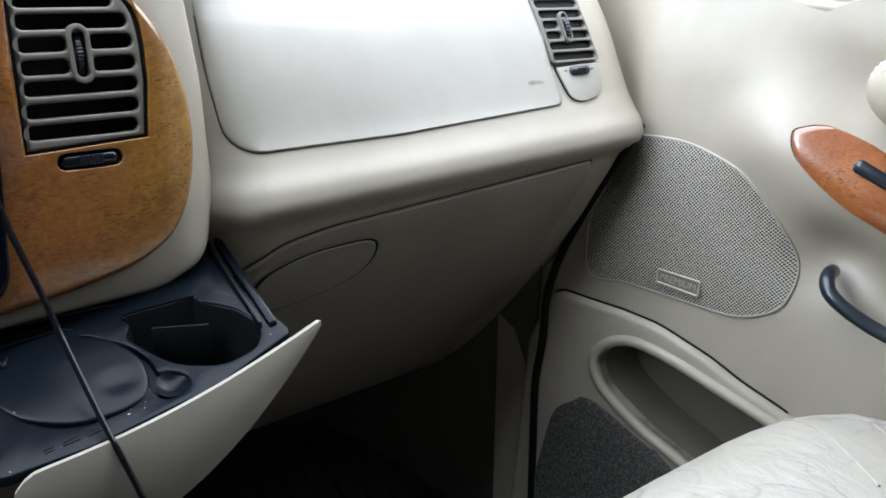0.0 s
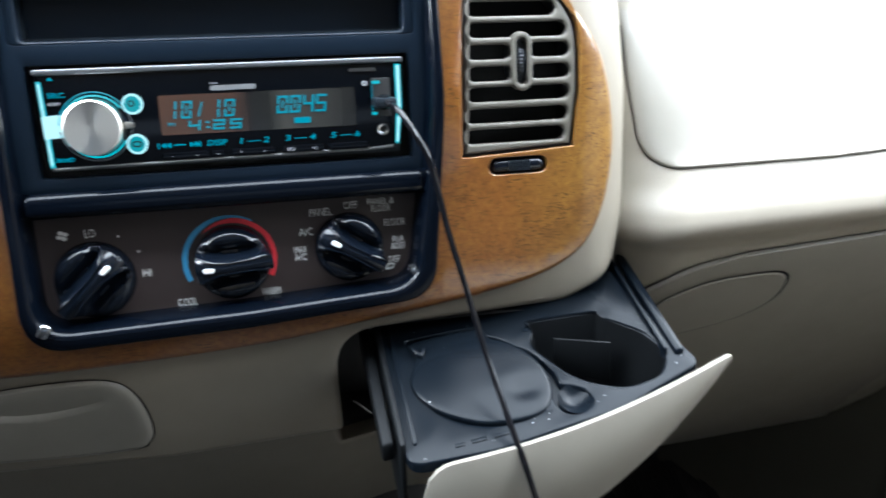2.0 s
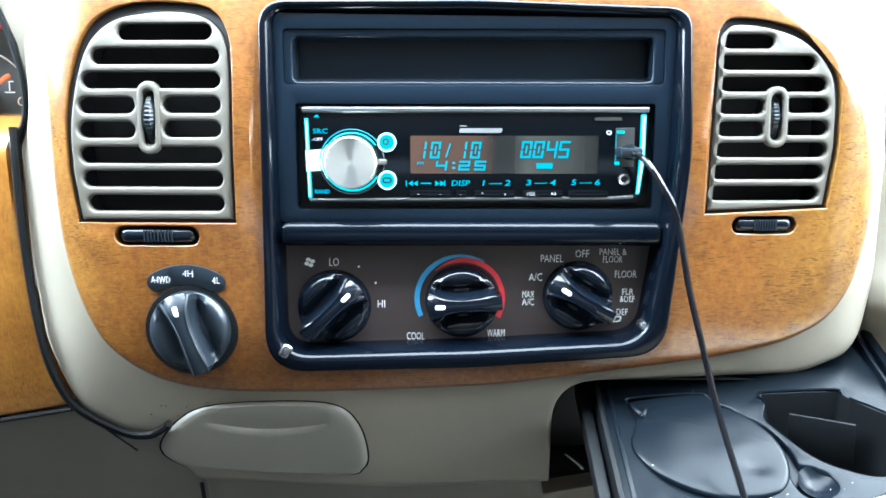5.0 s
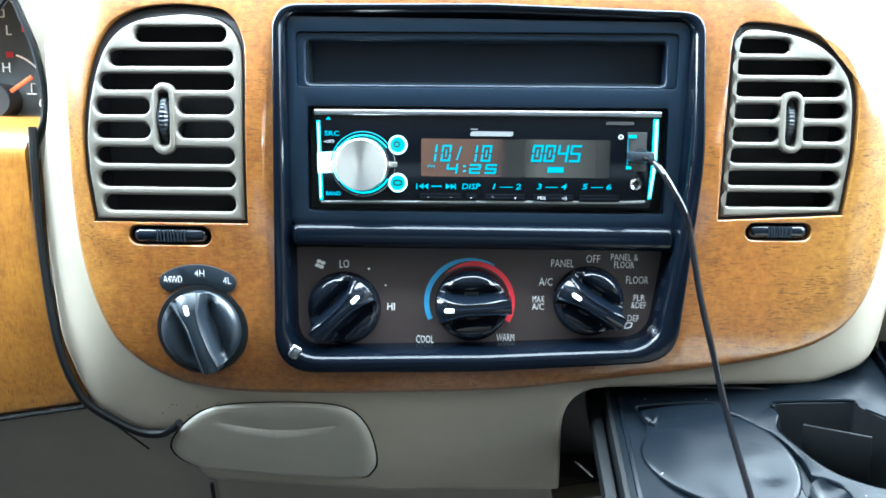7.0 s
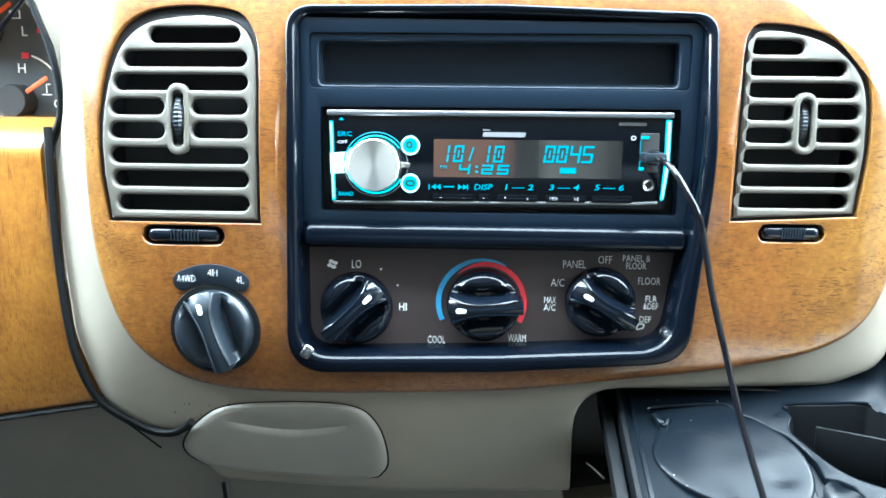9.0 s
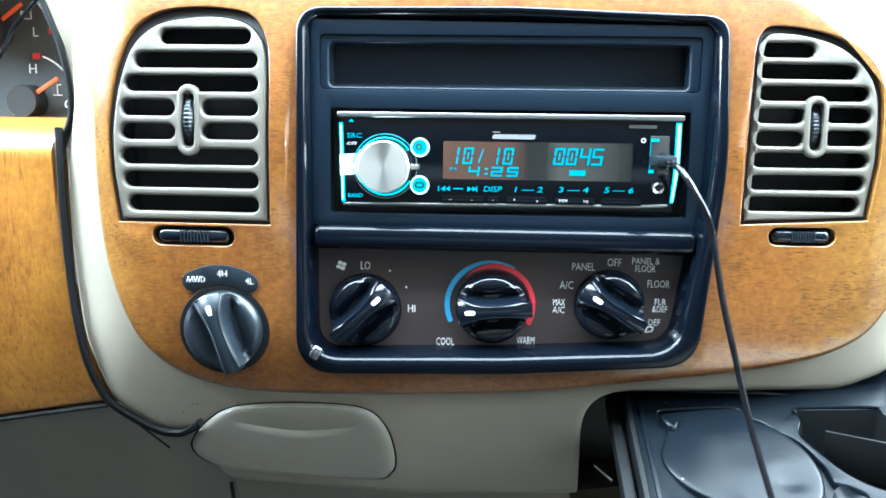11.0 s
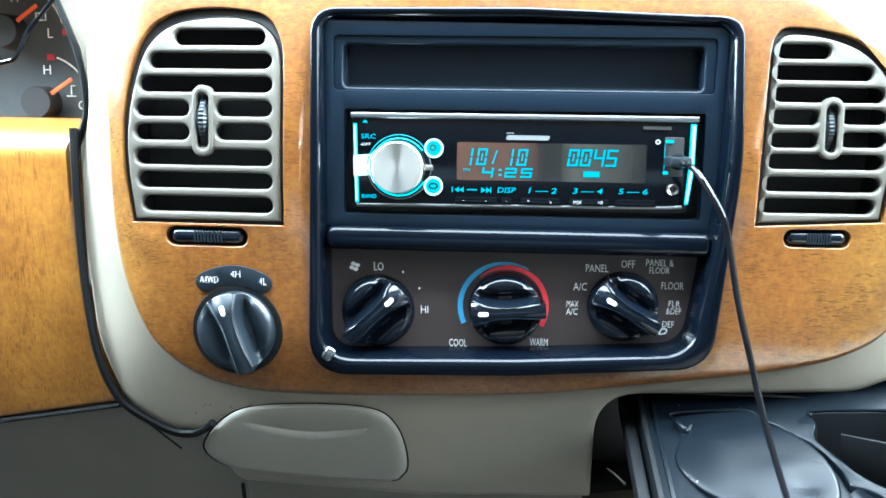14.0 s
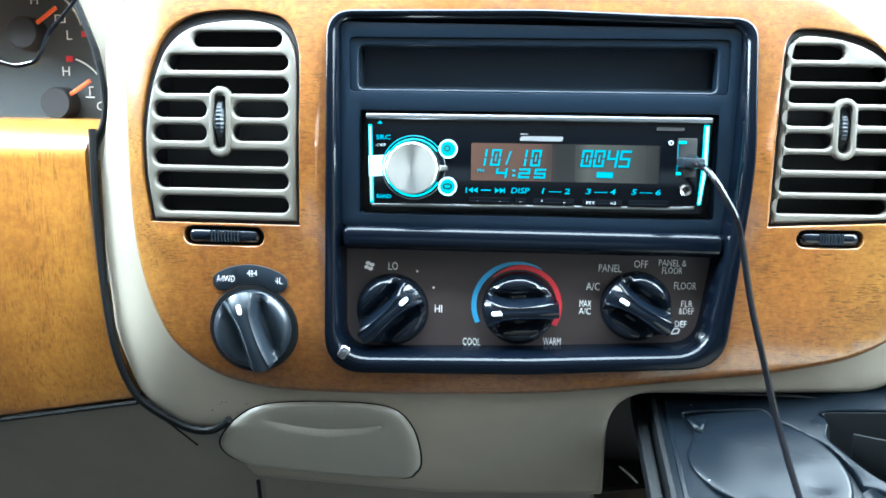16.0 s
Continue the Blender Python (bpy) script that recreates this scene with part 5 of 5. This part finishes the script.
def loose_lead():
    c = top("loose_lead", "thin black lead hanging in front of the dials", "cable", (-0.34, -0.02, 0.09))
    part("lead", tube([(-0.2397, -0.02, 0.0863), (-0.2439, -0.02, 0.0807), (-0.25, -0.02, 0.0739), (-0.2577, -0.02, 0.0657), (-0.2618, -0.02, 0.0574), (-0.2652, -0.02, 0.0519), (-0.269, -0.02, 0.0499), (-0.2782, -0.02, 0.0486), (-0.2901, -0.02, 0.052)], 0.0011, 6, 3), CABLE, c)


loose_lead()


# ---- driver's side ----
def cluster():
    k = top("instrument_cluster", "dark instrument cluster with white markings and orange needles", "instrument cluster", (-0.33, 0.06, 0.06))
    part("dial_plate", block(-0.62, -0.258, 0.075, 0.08, 0.0, 0.16), GAUGE, k, "matt charcoal dial plate")
    for cx, cz, a, a0, a1, rx, rz in ((-0.3040, 0.0320, 33, 40, 72, 0.030, 0.030), (-0.3235, 0.0760, 36, 12, 62, 0.034, 0.030)):
        part("hub", moved(lathe([(0, -0.012), (0.0095, -0.012), (0.0105, -0.010), (0.011, 0)], 28), Matrix.Translation((cx, 0.075, cz))), SLATE, k, "round black needle hub")
        m = Matrix.Translation((cx, 0.0665, cz)) @ Matrix.Rotation(-radians(a), 4, "Y")
        part("needle", moved(block(0.009, 0.027, -0.0006, 0.0006, -0.0013, 0.0013, 0.0004), m), ORANGE, k, "orange needle")
        arc = [Vector((cx + rx * math.cos(radians(q)), 0.0745, cz + rz * math.sin(radians(q)))) for q in steps(a0, a1, 10)]
        part("scale", tube(arc, 0.0006, 1), WHITE, k)
    for x, z in ((-0.2990, 0.0608), (-0.2880, 0.0765)):
        part("red_mark", block(x - 0.0022, x + 0.0022, 0.0742, 0.0752, z - 0.0018, z + 0.0018), RED, k)
    for s, x, z, sz in (("H", -0.3015, 0.0526, 0.0085), ("C", -0.2795, 0.0305, 0.0085), ("L", -0.2985, 0.0754, 0.0085), ("H", -0.3205, 0.0975, 0.0085)):
        part("lettering", words(s, x, z, 0.0742, sz), WHITE, k)
    part("coolant_symbol", tube([(-0.2863, 0.0744, 0.0375), (-0.2863, 0.0744, 0.043), (-0.2838, 0.0744, 0.043)], 0.0004, 1), WHITE, k)
    part("coolant_symbol", tube([(-0.2893, 0.0744, 0.0365), (-0.2833, 0.0744, 0.0365)], 0.0004, 1), WHITE, k)
    part("battery_symbol", plate([box2(-0.3075, 0.0835, -0.3005, 0.0885), box2(-0.3068, 0.0841, -0.3012, 0.0879)], 0.0743, 0.0004), WHITE, k)
    for i in range(12):
        z = 0.066 + i * 0.003
        part("tick", block(-0.352 - 0.0006 * (i - 6) ** 2 * 0.3, -0.3465 - 0.0006 * (i - 6) ** 2 * 0.3, 0.0743, 0.0752, z, z + 0.0008), WHITE, k)
    edge = catmull([(-0.276, 0.135), (-0.2605, 0.0870), (-0.2510, 0.061), (-0.2468, 0.0385), (-0.2470, 0.0225), (-0.2520, 0.0095), (-0.2540, -0.002)], 6, False)
    part("shroud_wall", sheet(lambda i, s: Vector((edge[i].x + 0.004 * s, 0.014 + 0.064 * s, edge[i].y + 0.002 * s)), list(range(len(edge))), steps(0, 1, 3), 0.0015), CREAM, k, "cream inner wall of the hood")
    part("shroud_edge", tube([(p.x, 0.014, p.y) for p in edge], 0.0017, 1), SEAM, k, "black edging of the hood")
    part("shroud_floor", sheet(lambda x, s: Vector((x, 0.038 + 0.040 * s, 0.0195 + 0.004 * math.sin(1.57 * s))), steps(-0.62, -0.2500, 8), steps(0, 1, 6), 0.002), WOOD_UPRIGHT, k, "wood ledge below the dials")


cluster()


def driver_trim():
    w = top("driver_wood_panel", "glossy honey-brown wood trim below the instrument cluster", "wood trim", (-0.4, 0.02, -0.06))
    o = rounded([(-0.70, 0.022), (-0.2555, 0.022), (-0.2548, -0.03), (-0.2508, -0.09), (-0.2430, -0.137), (-0.2385, -0.1485), (-0.70, -0.238)], [0.002, 0.004, 0.1, 0.1, 0.02, 0.004, 0.002], 5)
    part("veneer", plate([o], 0.010, 0.02, 0.0016, 3, lambda x, z: 70 * max(0, z - 0.001) ** 2 + 1.1 * max(0, -0.03 - z) ** 2, 0.0045), WOOD_UPRIGHT, w)
    part("cream_return", roll_under(plate([rounded([(-0.2505, -0.075), (-0.2515, 0.005), (-0.2455, 0.020), (-0.2448, 0.038), (-0.2490, 0.061), (-0.2588, 0.086), (-0.272, 0.13), (-0.234, 0.13), (-0.234, -0.075)], 0.002)], 0.0160, 0.004)), CREAM, w, "cream edge beside the rubber strip")
    part("lower_edging", tube([(-0.70, 0.0500, -0.2372), (-0.42, 0.0360, -0.1850), (-0.2395, 0.0255, -0.1515)], 0.0015, 1), SEAM, w, "black edging strip")
    k = top("knee_panel", "cream vinyl knee panel under the wood trim, coloured darker for shade", "dash panel", (-0.4, 0.02, -0.25), kind="structure")
    part("panel", plate([rounded([(-0.72, -0.238), (-0.235, -0.152), (-0.205, -0.165), (-0.175, -0.188), (-0.16, -0.20), (-0.16, -0.40), (-0.72, -0.40)], 0.004)], 0.027, 0.02, 0.003, 2, lambda x, z: 0.55 * max(0, -0.15 - z)), CREAM_SHADED, k)


driver_trim()


# ---- passenger's door ----
SIDE = Matrix.Rotation(-math.pi / 2, 4, "Z")
ARM = 0.020


def door_x(y, z):
    up = min(1.0, max(0.0, (z + 0.16) / 0.08))
    dish = 0.020 * math.exp(-((y + 0.235) / 0.055) ** 2 - ((z + 0.185) / 0.040) ** 2) + 0.024 * math.exp(-((y + 0.158) / 0.030) ** 2 - ((z + 0.166) / 0.028) ** 2)
    along, off = (-0.84 * (y + 0.10) - 0.54 * (z + 0.05)), (-0.54 * (y + 0.10) + 0.84 * (z + 0.05))
    rise = min(1.0, max(0.0, (along + 0.045) / 0.085))
    rest = ARM * math.exp(-((off + 0.012) / 0.040) ** 2) * rise * rise * (3 - 2 * rise)
    hollow = 0.010 * math.exp(-((off - 0.055) / 0.026) ** 2 - ((along - 0.060) / 0.060) ** 2)
    return 0.650 - 0.28 * y + 0.05 * z + 0.35 * max(0, z + 0.02) ** 1.5 + up * 0.75 * max(0.0, y - 0.012) + dish - rest + hollow


def door(y, z):
    return Vector((door_x(y, z), y, z))


def within(loop, p):
    """Whether the point's y, z lie inside a loop of y, z."""
    odd = False
    for a, b in zip(loop, loop[1:] + loop[:1]):
        if (a.y > p.z) != (b.y > p.z) and p.y < (b.x - a.x) * (p.z - a.y) / (b.y - a.y) + a.x:
            odd = not odd
    return odd


def passenger_door():
    d = top("door_1", "cream vinyl passenger door with speaker, wood trim and map pocket", "car door", (0.66, -0.1, -0.1), kind="structure")
    crest = lambda y: 0.0305 + min(0.05, 0.32 * abs(y - -0.1302))
    whole = lambda y, z: door(y, z if z < 0.0 else z / 0.034 * crest(y))
    skin = sheet(whole, steps(-0.75, -0.4, 6) + steps(-0.38, 0.16, 54), steps(-0.62, -0.3, 16) + steps(-0.29, 0.0, 40) + steps(0.004, 0.034, 8))
    pocket = [Vector((-p.x, p.y)) for p in inset(tidy(DOOR_POCKET), -0.012 if area2(tidy(DOOR_POCKET)) > 0 else 0.012)]
    cut = [f for f in skin.faces if within(pocket, f.calc_center_median())]
    bmesh.ops.delete(skin, geom=cut, context="FACES")
    part("door_skin", skin, CREAM, d, "smooth cream door skin")
    spk = DOOR_SPEAKER
    part("speaker_gap", patch(spk, door, [(r, 0.0004) for r, _ in PAN] + [(1.007, 0.0004)], -1), SEAM, d)
    part("speaker_rim", tube([door(p.x, p.y) - Vector((0.001, 0, 0)) for p in spk], 0.0014, 1, 2, True), CREAM_SMOOTH, d, "thin raised rim round the grille")
    part("speaker_grille", patch(spk, door, [(r, 0.004 * (1 - 0.5 * r ** 3)) for r, _ in PAN] + [(0.985, 0.002), (1.0, 0.0005)], -1), MESH, d, "finely perforated cream speaker grille")
    wd = DOOR_WOOD
    part("wood_gap", patch(wd, door, [(r, 0.0005) for r, _ in PAN] + [(1.012, 0.0005)], -1), SEAM, d)
    insert = part("wood_insert", patch(wd, door, [(r, 0.008 * (1 - 0.4 * r * r)) for r, _ in PAN] + [(0.985, 0.004), (1.0, 0.001)], -1), WOOD_DOOR, d, "glossy reddish-brown wood insert")
    sy, sz = DOOR_SWITCH
    part("window_switch", moved(block(-0.005, 0.005, -0.017, 0.017, -0.0058, 0.0058, 0.0049, 6), Matrix.Translation((door_x(sy, sz) - 0.008, sy, sz)) @ Matrix.Rotation(0.28, 4, "Z") @ Matrix.Rotation(0.5, 4, "X")), BLACK, insert, "black window switch")
    part("pull_handle", tube(DOOR_PULL, 0.0060, 8, 5), BLACK, d, "curved black pull handle")
    pod = bmesh.new()
    bmesh.ops.create_uvsphere(pod, u_segments=32, v_segments=18, radius=1.0, matrix=Matrix.Translation((0.682, -0.234, -0.030)) @ Matrix.Rotation(0.12, 4, "X") @ Matrix.Diagonal((0.028, 0.060, 0.036, 1)))
    part("upper_pull", pod, CREAM, d, "rounded cream end of the grab handle")
    for a, q, r in ((2.62, 0.55, 0.0016), (2.50, 0.75, 0.0020), (2.36, 0.62, 0.0013), (2.44, 0.95, 0.0017), (2.30, 0.85, 0.0012)):
        tear = bmesh.new()
        spot = Vector((0.682 - 0.0275 * math.sin(a) * math.cos(q) - 0.0005, -0.234 - 0.059 * math.cos(a), -0.030 + 0.0355 * math.sin(a) * math.sin(q) + 0.004))
        bmesh.ops.create_icosphere(tear, subdivisions=2, radius=r, matrix=Matrix.Translation(spot) @ Matrix.Rotation(a * 9, 4, "X") @ Matrix.Diagonal((0.5, 1.6, 0.7, 1)))
        part("torn_scuff", tear, FOAM, d, "torn patch baring pale foam")
    part("window_sill", sheet(lambda y, s: door(y, crest(y) + 0.004 * math.sin(1.57 * min(1.0, 2 * s))) + Vector((0.10 * max(0.0, s - 0.2), 0, -0.012 * max(0.0, s - 0.5))), steps(-0.75, 0.16, 40), steps(0, 1, 8)), CREAM, d, "rounded sill under the side window")
    part("door_seal", tube([(0.634, 0.004, -0.066), (0.613, -0.002, -0.080), (0.6085, 0.018, -0.1090), (0.6075, 0.040, -0.1400), (0.6080, 0.0690, -0.1830), (0.6080, 0.0840, -0.2105), (0.6020, 0.0930, -0.2467), (0.5955, 0.0930, -0.2958), (0.5905, 0.0990, -0.3493), (0.5870, 0.0990, -0.4306), (0.585, 0.10, -0.52)], 0.0042, 6), SEAM, d, "black rubber door seal")
    low = DOOR_LOW
    hole = inset(tidy(DOOR_POCKET), 0.002 if area2(tidy(DOOR_POCKET)) < 0 else -0.002)
    hug = lambda u, z: door_x(-u, z)
    part("lower_panel", moved(plate([low, hole], -0.010, 0.012, [0.006, 0.002], 4, hug), SIDE), CREAM, d, "cream lower door moulding")
    part("map_pocket_lip", tube([(door_x(-p.x, p.y) - 0.0095, -p.x, p.y) for p in inset(hole, 0.0045 if area2(hole) < 0 else -0.0045)], 0.0058, 1, 4, True), CREAM, d, "rounded lip of the map pocket")
    part("lower_seam", tube([(door_x(-p.x, p.y) - 0.003, -p.x, p.y + 0.001) for p in low if p.y > -0.36 and p.x > -0.09], 0.0011, 1), SEAM, d)
    # wall and back are coloured dark to stand for shade inside the pocket
    part("map_pocket_wall", sheet(lambda i, s: Vector((door_x(-hole[i % len(hole)].x, hole[i % len(hole)].y) - 0.008 + 0.060 * s, -hole[i % len(hole)].x, hole[i % len(hole)].y)), list(range(len(hole) + 1)), [0, 1]), POCKET_SHADE, d)
    part("map_pocket_back", moved(plate([hole], 0.050, 0.004, 0, bend=hug), SIDE), POCKET_SHADE, d, "inside of the map pocket, coloured dark for its shade")
    part("carpet_panel", moved(plate([DOOR_CARPET], -0.0135, 0.006, 0.002, 2, hug), SIDE), FELT, d, "worn grey carpet on the lower door")
    lift = lambda y, z: door(y, z) + Vector((-0.0040, 0, 0))
    # darker backing colour stands for the shade behind the raised letters
    badge = part("grille_badge", patch(DOOR_BADGE, lift, [(r, 0.0006) for r, _ in PAN] + [(1.0, 0.0003)], -1), BEIGE, d, "small sunken badge on the grille")
    part("badge_frame", tube([lift(p.x, p.y) - Vector((0.0012, 0, 0)) for p in DOOR_BADGE], 0.0012, 1, 2, True), CREAM_SMOOTH, badge)
    by, bz = sum(p.x for p in DOOR_BADGE) / len(DOOR_BADGE), sum(p.y for p in DOOR_BADGE) / len(DOOR_BADGE)
    part("badge_word", moved(words("PREMIUM", 0, 0, 0, 0.0088, 0.035), Matrix.Translation((door_x(by, bz) - 0.0056, by, bz)) @ Matrix.Rotation(radians(-90 + 15.6), 4, "Z") @ Matrix.Rotation(radians(9), 4, "Y")), WORDING, badge)
    return d


def speaker_mesh():
    m = material("perforated_speaker_mesh", (0.34, 0.315, 0.27), 0.5)
    t, n, b = nodes(m)
    mp = n.new("ShaderNodeMapping")
    mp.inputs["Rotation"].default_value = (radians(45), 0, 0)
    mp.inputs["Scale"].default_value = (0.0, 1, 1)
    g = n.new("ShaderNodeTexCoord")
    t.links.new(g.outputs["Object"], mp.inputs["Vector"])
    v = n.new("ShaderNodeTexVoronoi")
    v.inputs["Scale"].default_value, v.inputs["Randomness"].default_value = 430, 0.0
    t.links.new(mp.outputs["Vector"], v.inputs["Vector"])
    holes = ramp(m, v.outputs["Distance"], [(0.36, (0.006, 0.0055, 0.005)), (0.42, (0.34, 0.312, 0.265))])
    t.links.new(holes, b.inputs["Base Color"])
    bump(m, v.outputs["Distance"], 0.5, 0.0006)
    return m


WORDING = vinyl("pale_moulded_letters", (0.33, 0.305, 0.26), 0.45)
# the footwell's shade is put into the cream kick panel's colour
KICK_SHADE = vinyl("shaded_kick_vinyl", (0.075, 0.071, 0.055), 0.7)
POCKET_SHADE = vinyl("shaded_pocket_vinyl", (0.095, 0.088, 0.068), 0.6)
FOAM = vinyl("torn_pale_foam", (0.6, 0.58, 0.52), 0.9, 300, 1.0)
MESH = speaker_mesh()
DOOR_SPEAKER = catmull([(0.0184, -0.0728), (0.0121, -0.0754), (-0.0279, -0.0785), (-0.0678, -0.0925), (-0.0902, -0.1057), (-0.1108, -0.1324), (-0.1253, -0.1624), (-0.1324, -0.1893), (-0.127, -0.2132), (-0.1128, -0.2256), (-0.0894, -0.2324), (-0.0641, -0.2308), (-0.02, -0.2245), (0.0158, -0.2197), (0.055, -0.2145), (0.055, -0.15), (0.036, -0.085)], 6)
DOOR_WOOD = catmull([(-0.1171, -0.0698), (-0.1229, -0.0633), (-0.1438, -0.0634), (-0.1892, -0.087), (-0.26, -0.135), (-0.32, -0.19), (-0.325, -0.21), (-0.26, -0.185), (-0.1963, -0.1427), (-0.1586, -0.1198), (-0.1258, -0.0903)], 6)
DOOR_WOOD = [p + Vector((-0.47 * ARM, 0.20 * ARM)) for p in DOOR_WOOD]
DOOR_SWITCH = (-0.1894, -0.0920)
DOOR_BADGE = rounded([(-0.0181, -0.1998), (-0.0578, -0.2058), (-0.057, -0.2197), (-0.0179, -0.2123)], 0.002)
DOOR_PULL = [(0.6879, -0.1601, -0.1786), (0.6732, -0.1646, -0.1769), (0.6624, -0.1694, -0.1811), (0.6579, -0.1763, -0.1889), (0.6593, -0.1901, -0.1987), (0.664, -0.2087, -0.2088), (0.6701, -0.232, -0.2168), (0.684, -0.269, -0.2259), (0.7247, -0.31, -0.242)]
DOOR_LOW = rounded([(-0.087, -0.2388), (-0.0523, -0.2435), (-0.0129, -0.2483), (0.0216, -0.255), (0.0429, -0.264), (0.0725, -0.2768), (0.1014, -0.2934), (0.1368, -0.3094), (0.4, -0.45), (0.4, -0.62), (-0.14, -0.62), (-0.115, -0.3)], [0.02, 0.05, 0.1, 0.1, 0.1, 0.1, 0.2, 0.2, 0.01, 0.01, 0.01, 0.02], 6)
DOOR_POCKET = catmull([(-0.0308, -0.3093), (-0.0277, -0.2968), (-0.0153, -0.2862), (0.0003, -0.2823), (0.0191, -0.2851), (0.0467, -0.2938), (0.0764, -0.3059), (0.0964, -0.314), (0.1159, -0.3218), (0.1841, -0.3517), (0.2531, -0.3941), (0.263, -0.4335), (0.2235, -0.4552), (0.1348, -0.4217), (0.0567, -0.3793), (0.0411, -0.3714), (0.0217, -0.361), (-0.0016, -0.3448), (-0.0224, -0.3272)], 5)
DOOR_CARPET = catmull([(-0.0552, -0.3542), (-0.0382, -0.3492), (-0.0209, -0.3561), (0.0062, -0.3713), (0.0293, -0.384), (0.047, -0.3945), (0.2, -0.52), (0.2, -0.6), (-0.09, -0.6), (-0.085, -0.4)], 5)
passenger_door()
kick = top("kick_panel", "cream vinyl kick panel coloured dark for the footwell's shade", "kick panel", (0.58, 0.2, -0.4), kind="structure")
part("panel", sheet(lambda s, z: Vector((0.604 - 0.12 * s ** 1.5, 0.10 + 0.3 * s - 0.10 * (z + 0.2), z)), steps(0, 1, 10), steps(-0.62, -0.12, 10), 0.004), KICK_SHADE, kick)


# ---- passenger's seat ----
def seat():
    s = top("passenger_seat", "cream cracked leather passenger seat cushion", "car seat", (0.42, -0.55, 0.2), level=True)

    def cushion(u, v):
        x = 0.425 + 0.245 * math.copysign(abs(math.sin(u)) ** 0.5, math.sin(u)) * max(0.0, math.cos(v)) ** 0.35
        y = -0.52 + 0.255 * math.copysign(abs(math.cos(u)) ** 0.5, math.cos(u)) * max(0.0, math.cos(v)) ** 0.35
        z = 0.269 + 0.115 * math.copysign(abs(math.sin(v)) ** 0.6, math.sin(v)) + 0.06 * (-0.35 - y) * (1 if v > 0 else 0)
        return Vector((x, y, z))
    bm = sheet(cushion, steps(-math.pi, math.pi, 64), steps(-math.pi / 2, math.pi / 2, 28))
    bmesh.ops.remove_doubles(bm, verts=bm.verts, dist=1e-5)
    bmesh.ops.recalc_face_normals(bm, faces=bm.faces)
    part("cushion", bm, LEATHER, s)
    part("seat_base", block(0.25, 0.61, -0.75, -0.34, -0.12, 0.2, 0.01), SLATE, s)
    part("seam", tube([cushion(0.30, v) for v in steps(0.0, 1.3, 14)], 0.0011, 1), LEATHER, s, "stitched seam")
    part("seam", tube([cushion(0.62, v) for v in steps(0.0, 1.3, 14)], 0.0011, 1), LEATHER, s, "stitched seam")


seat()
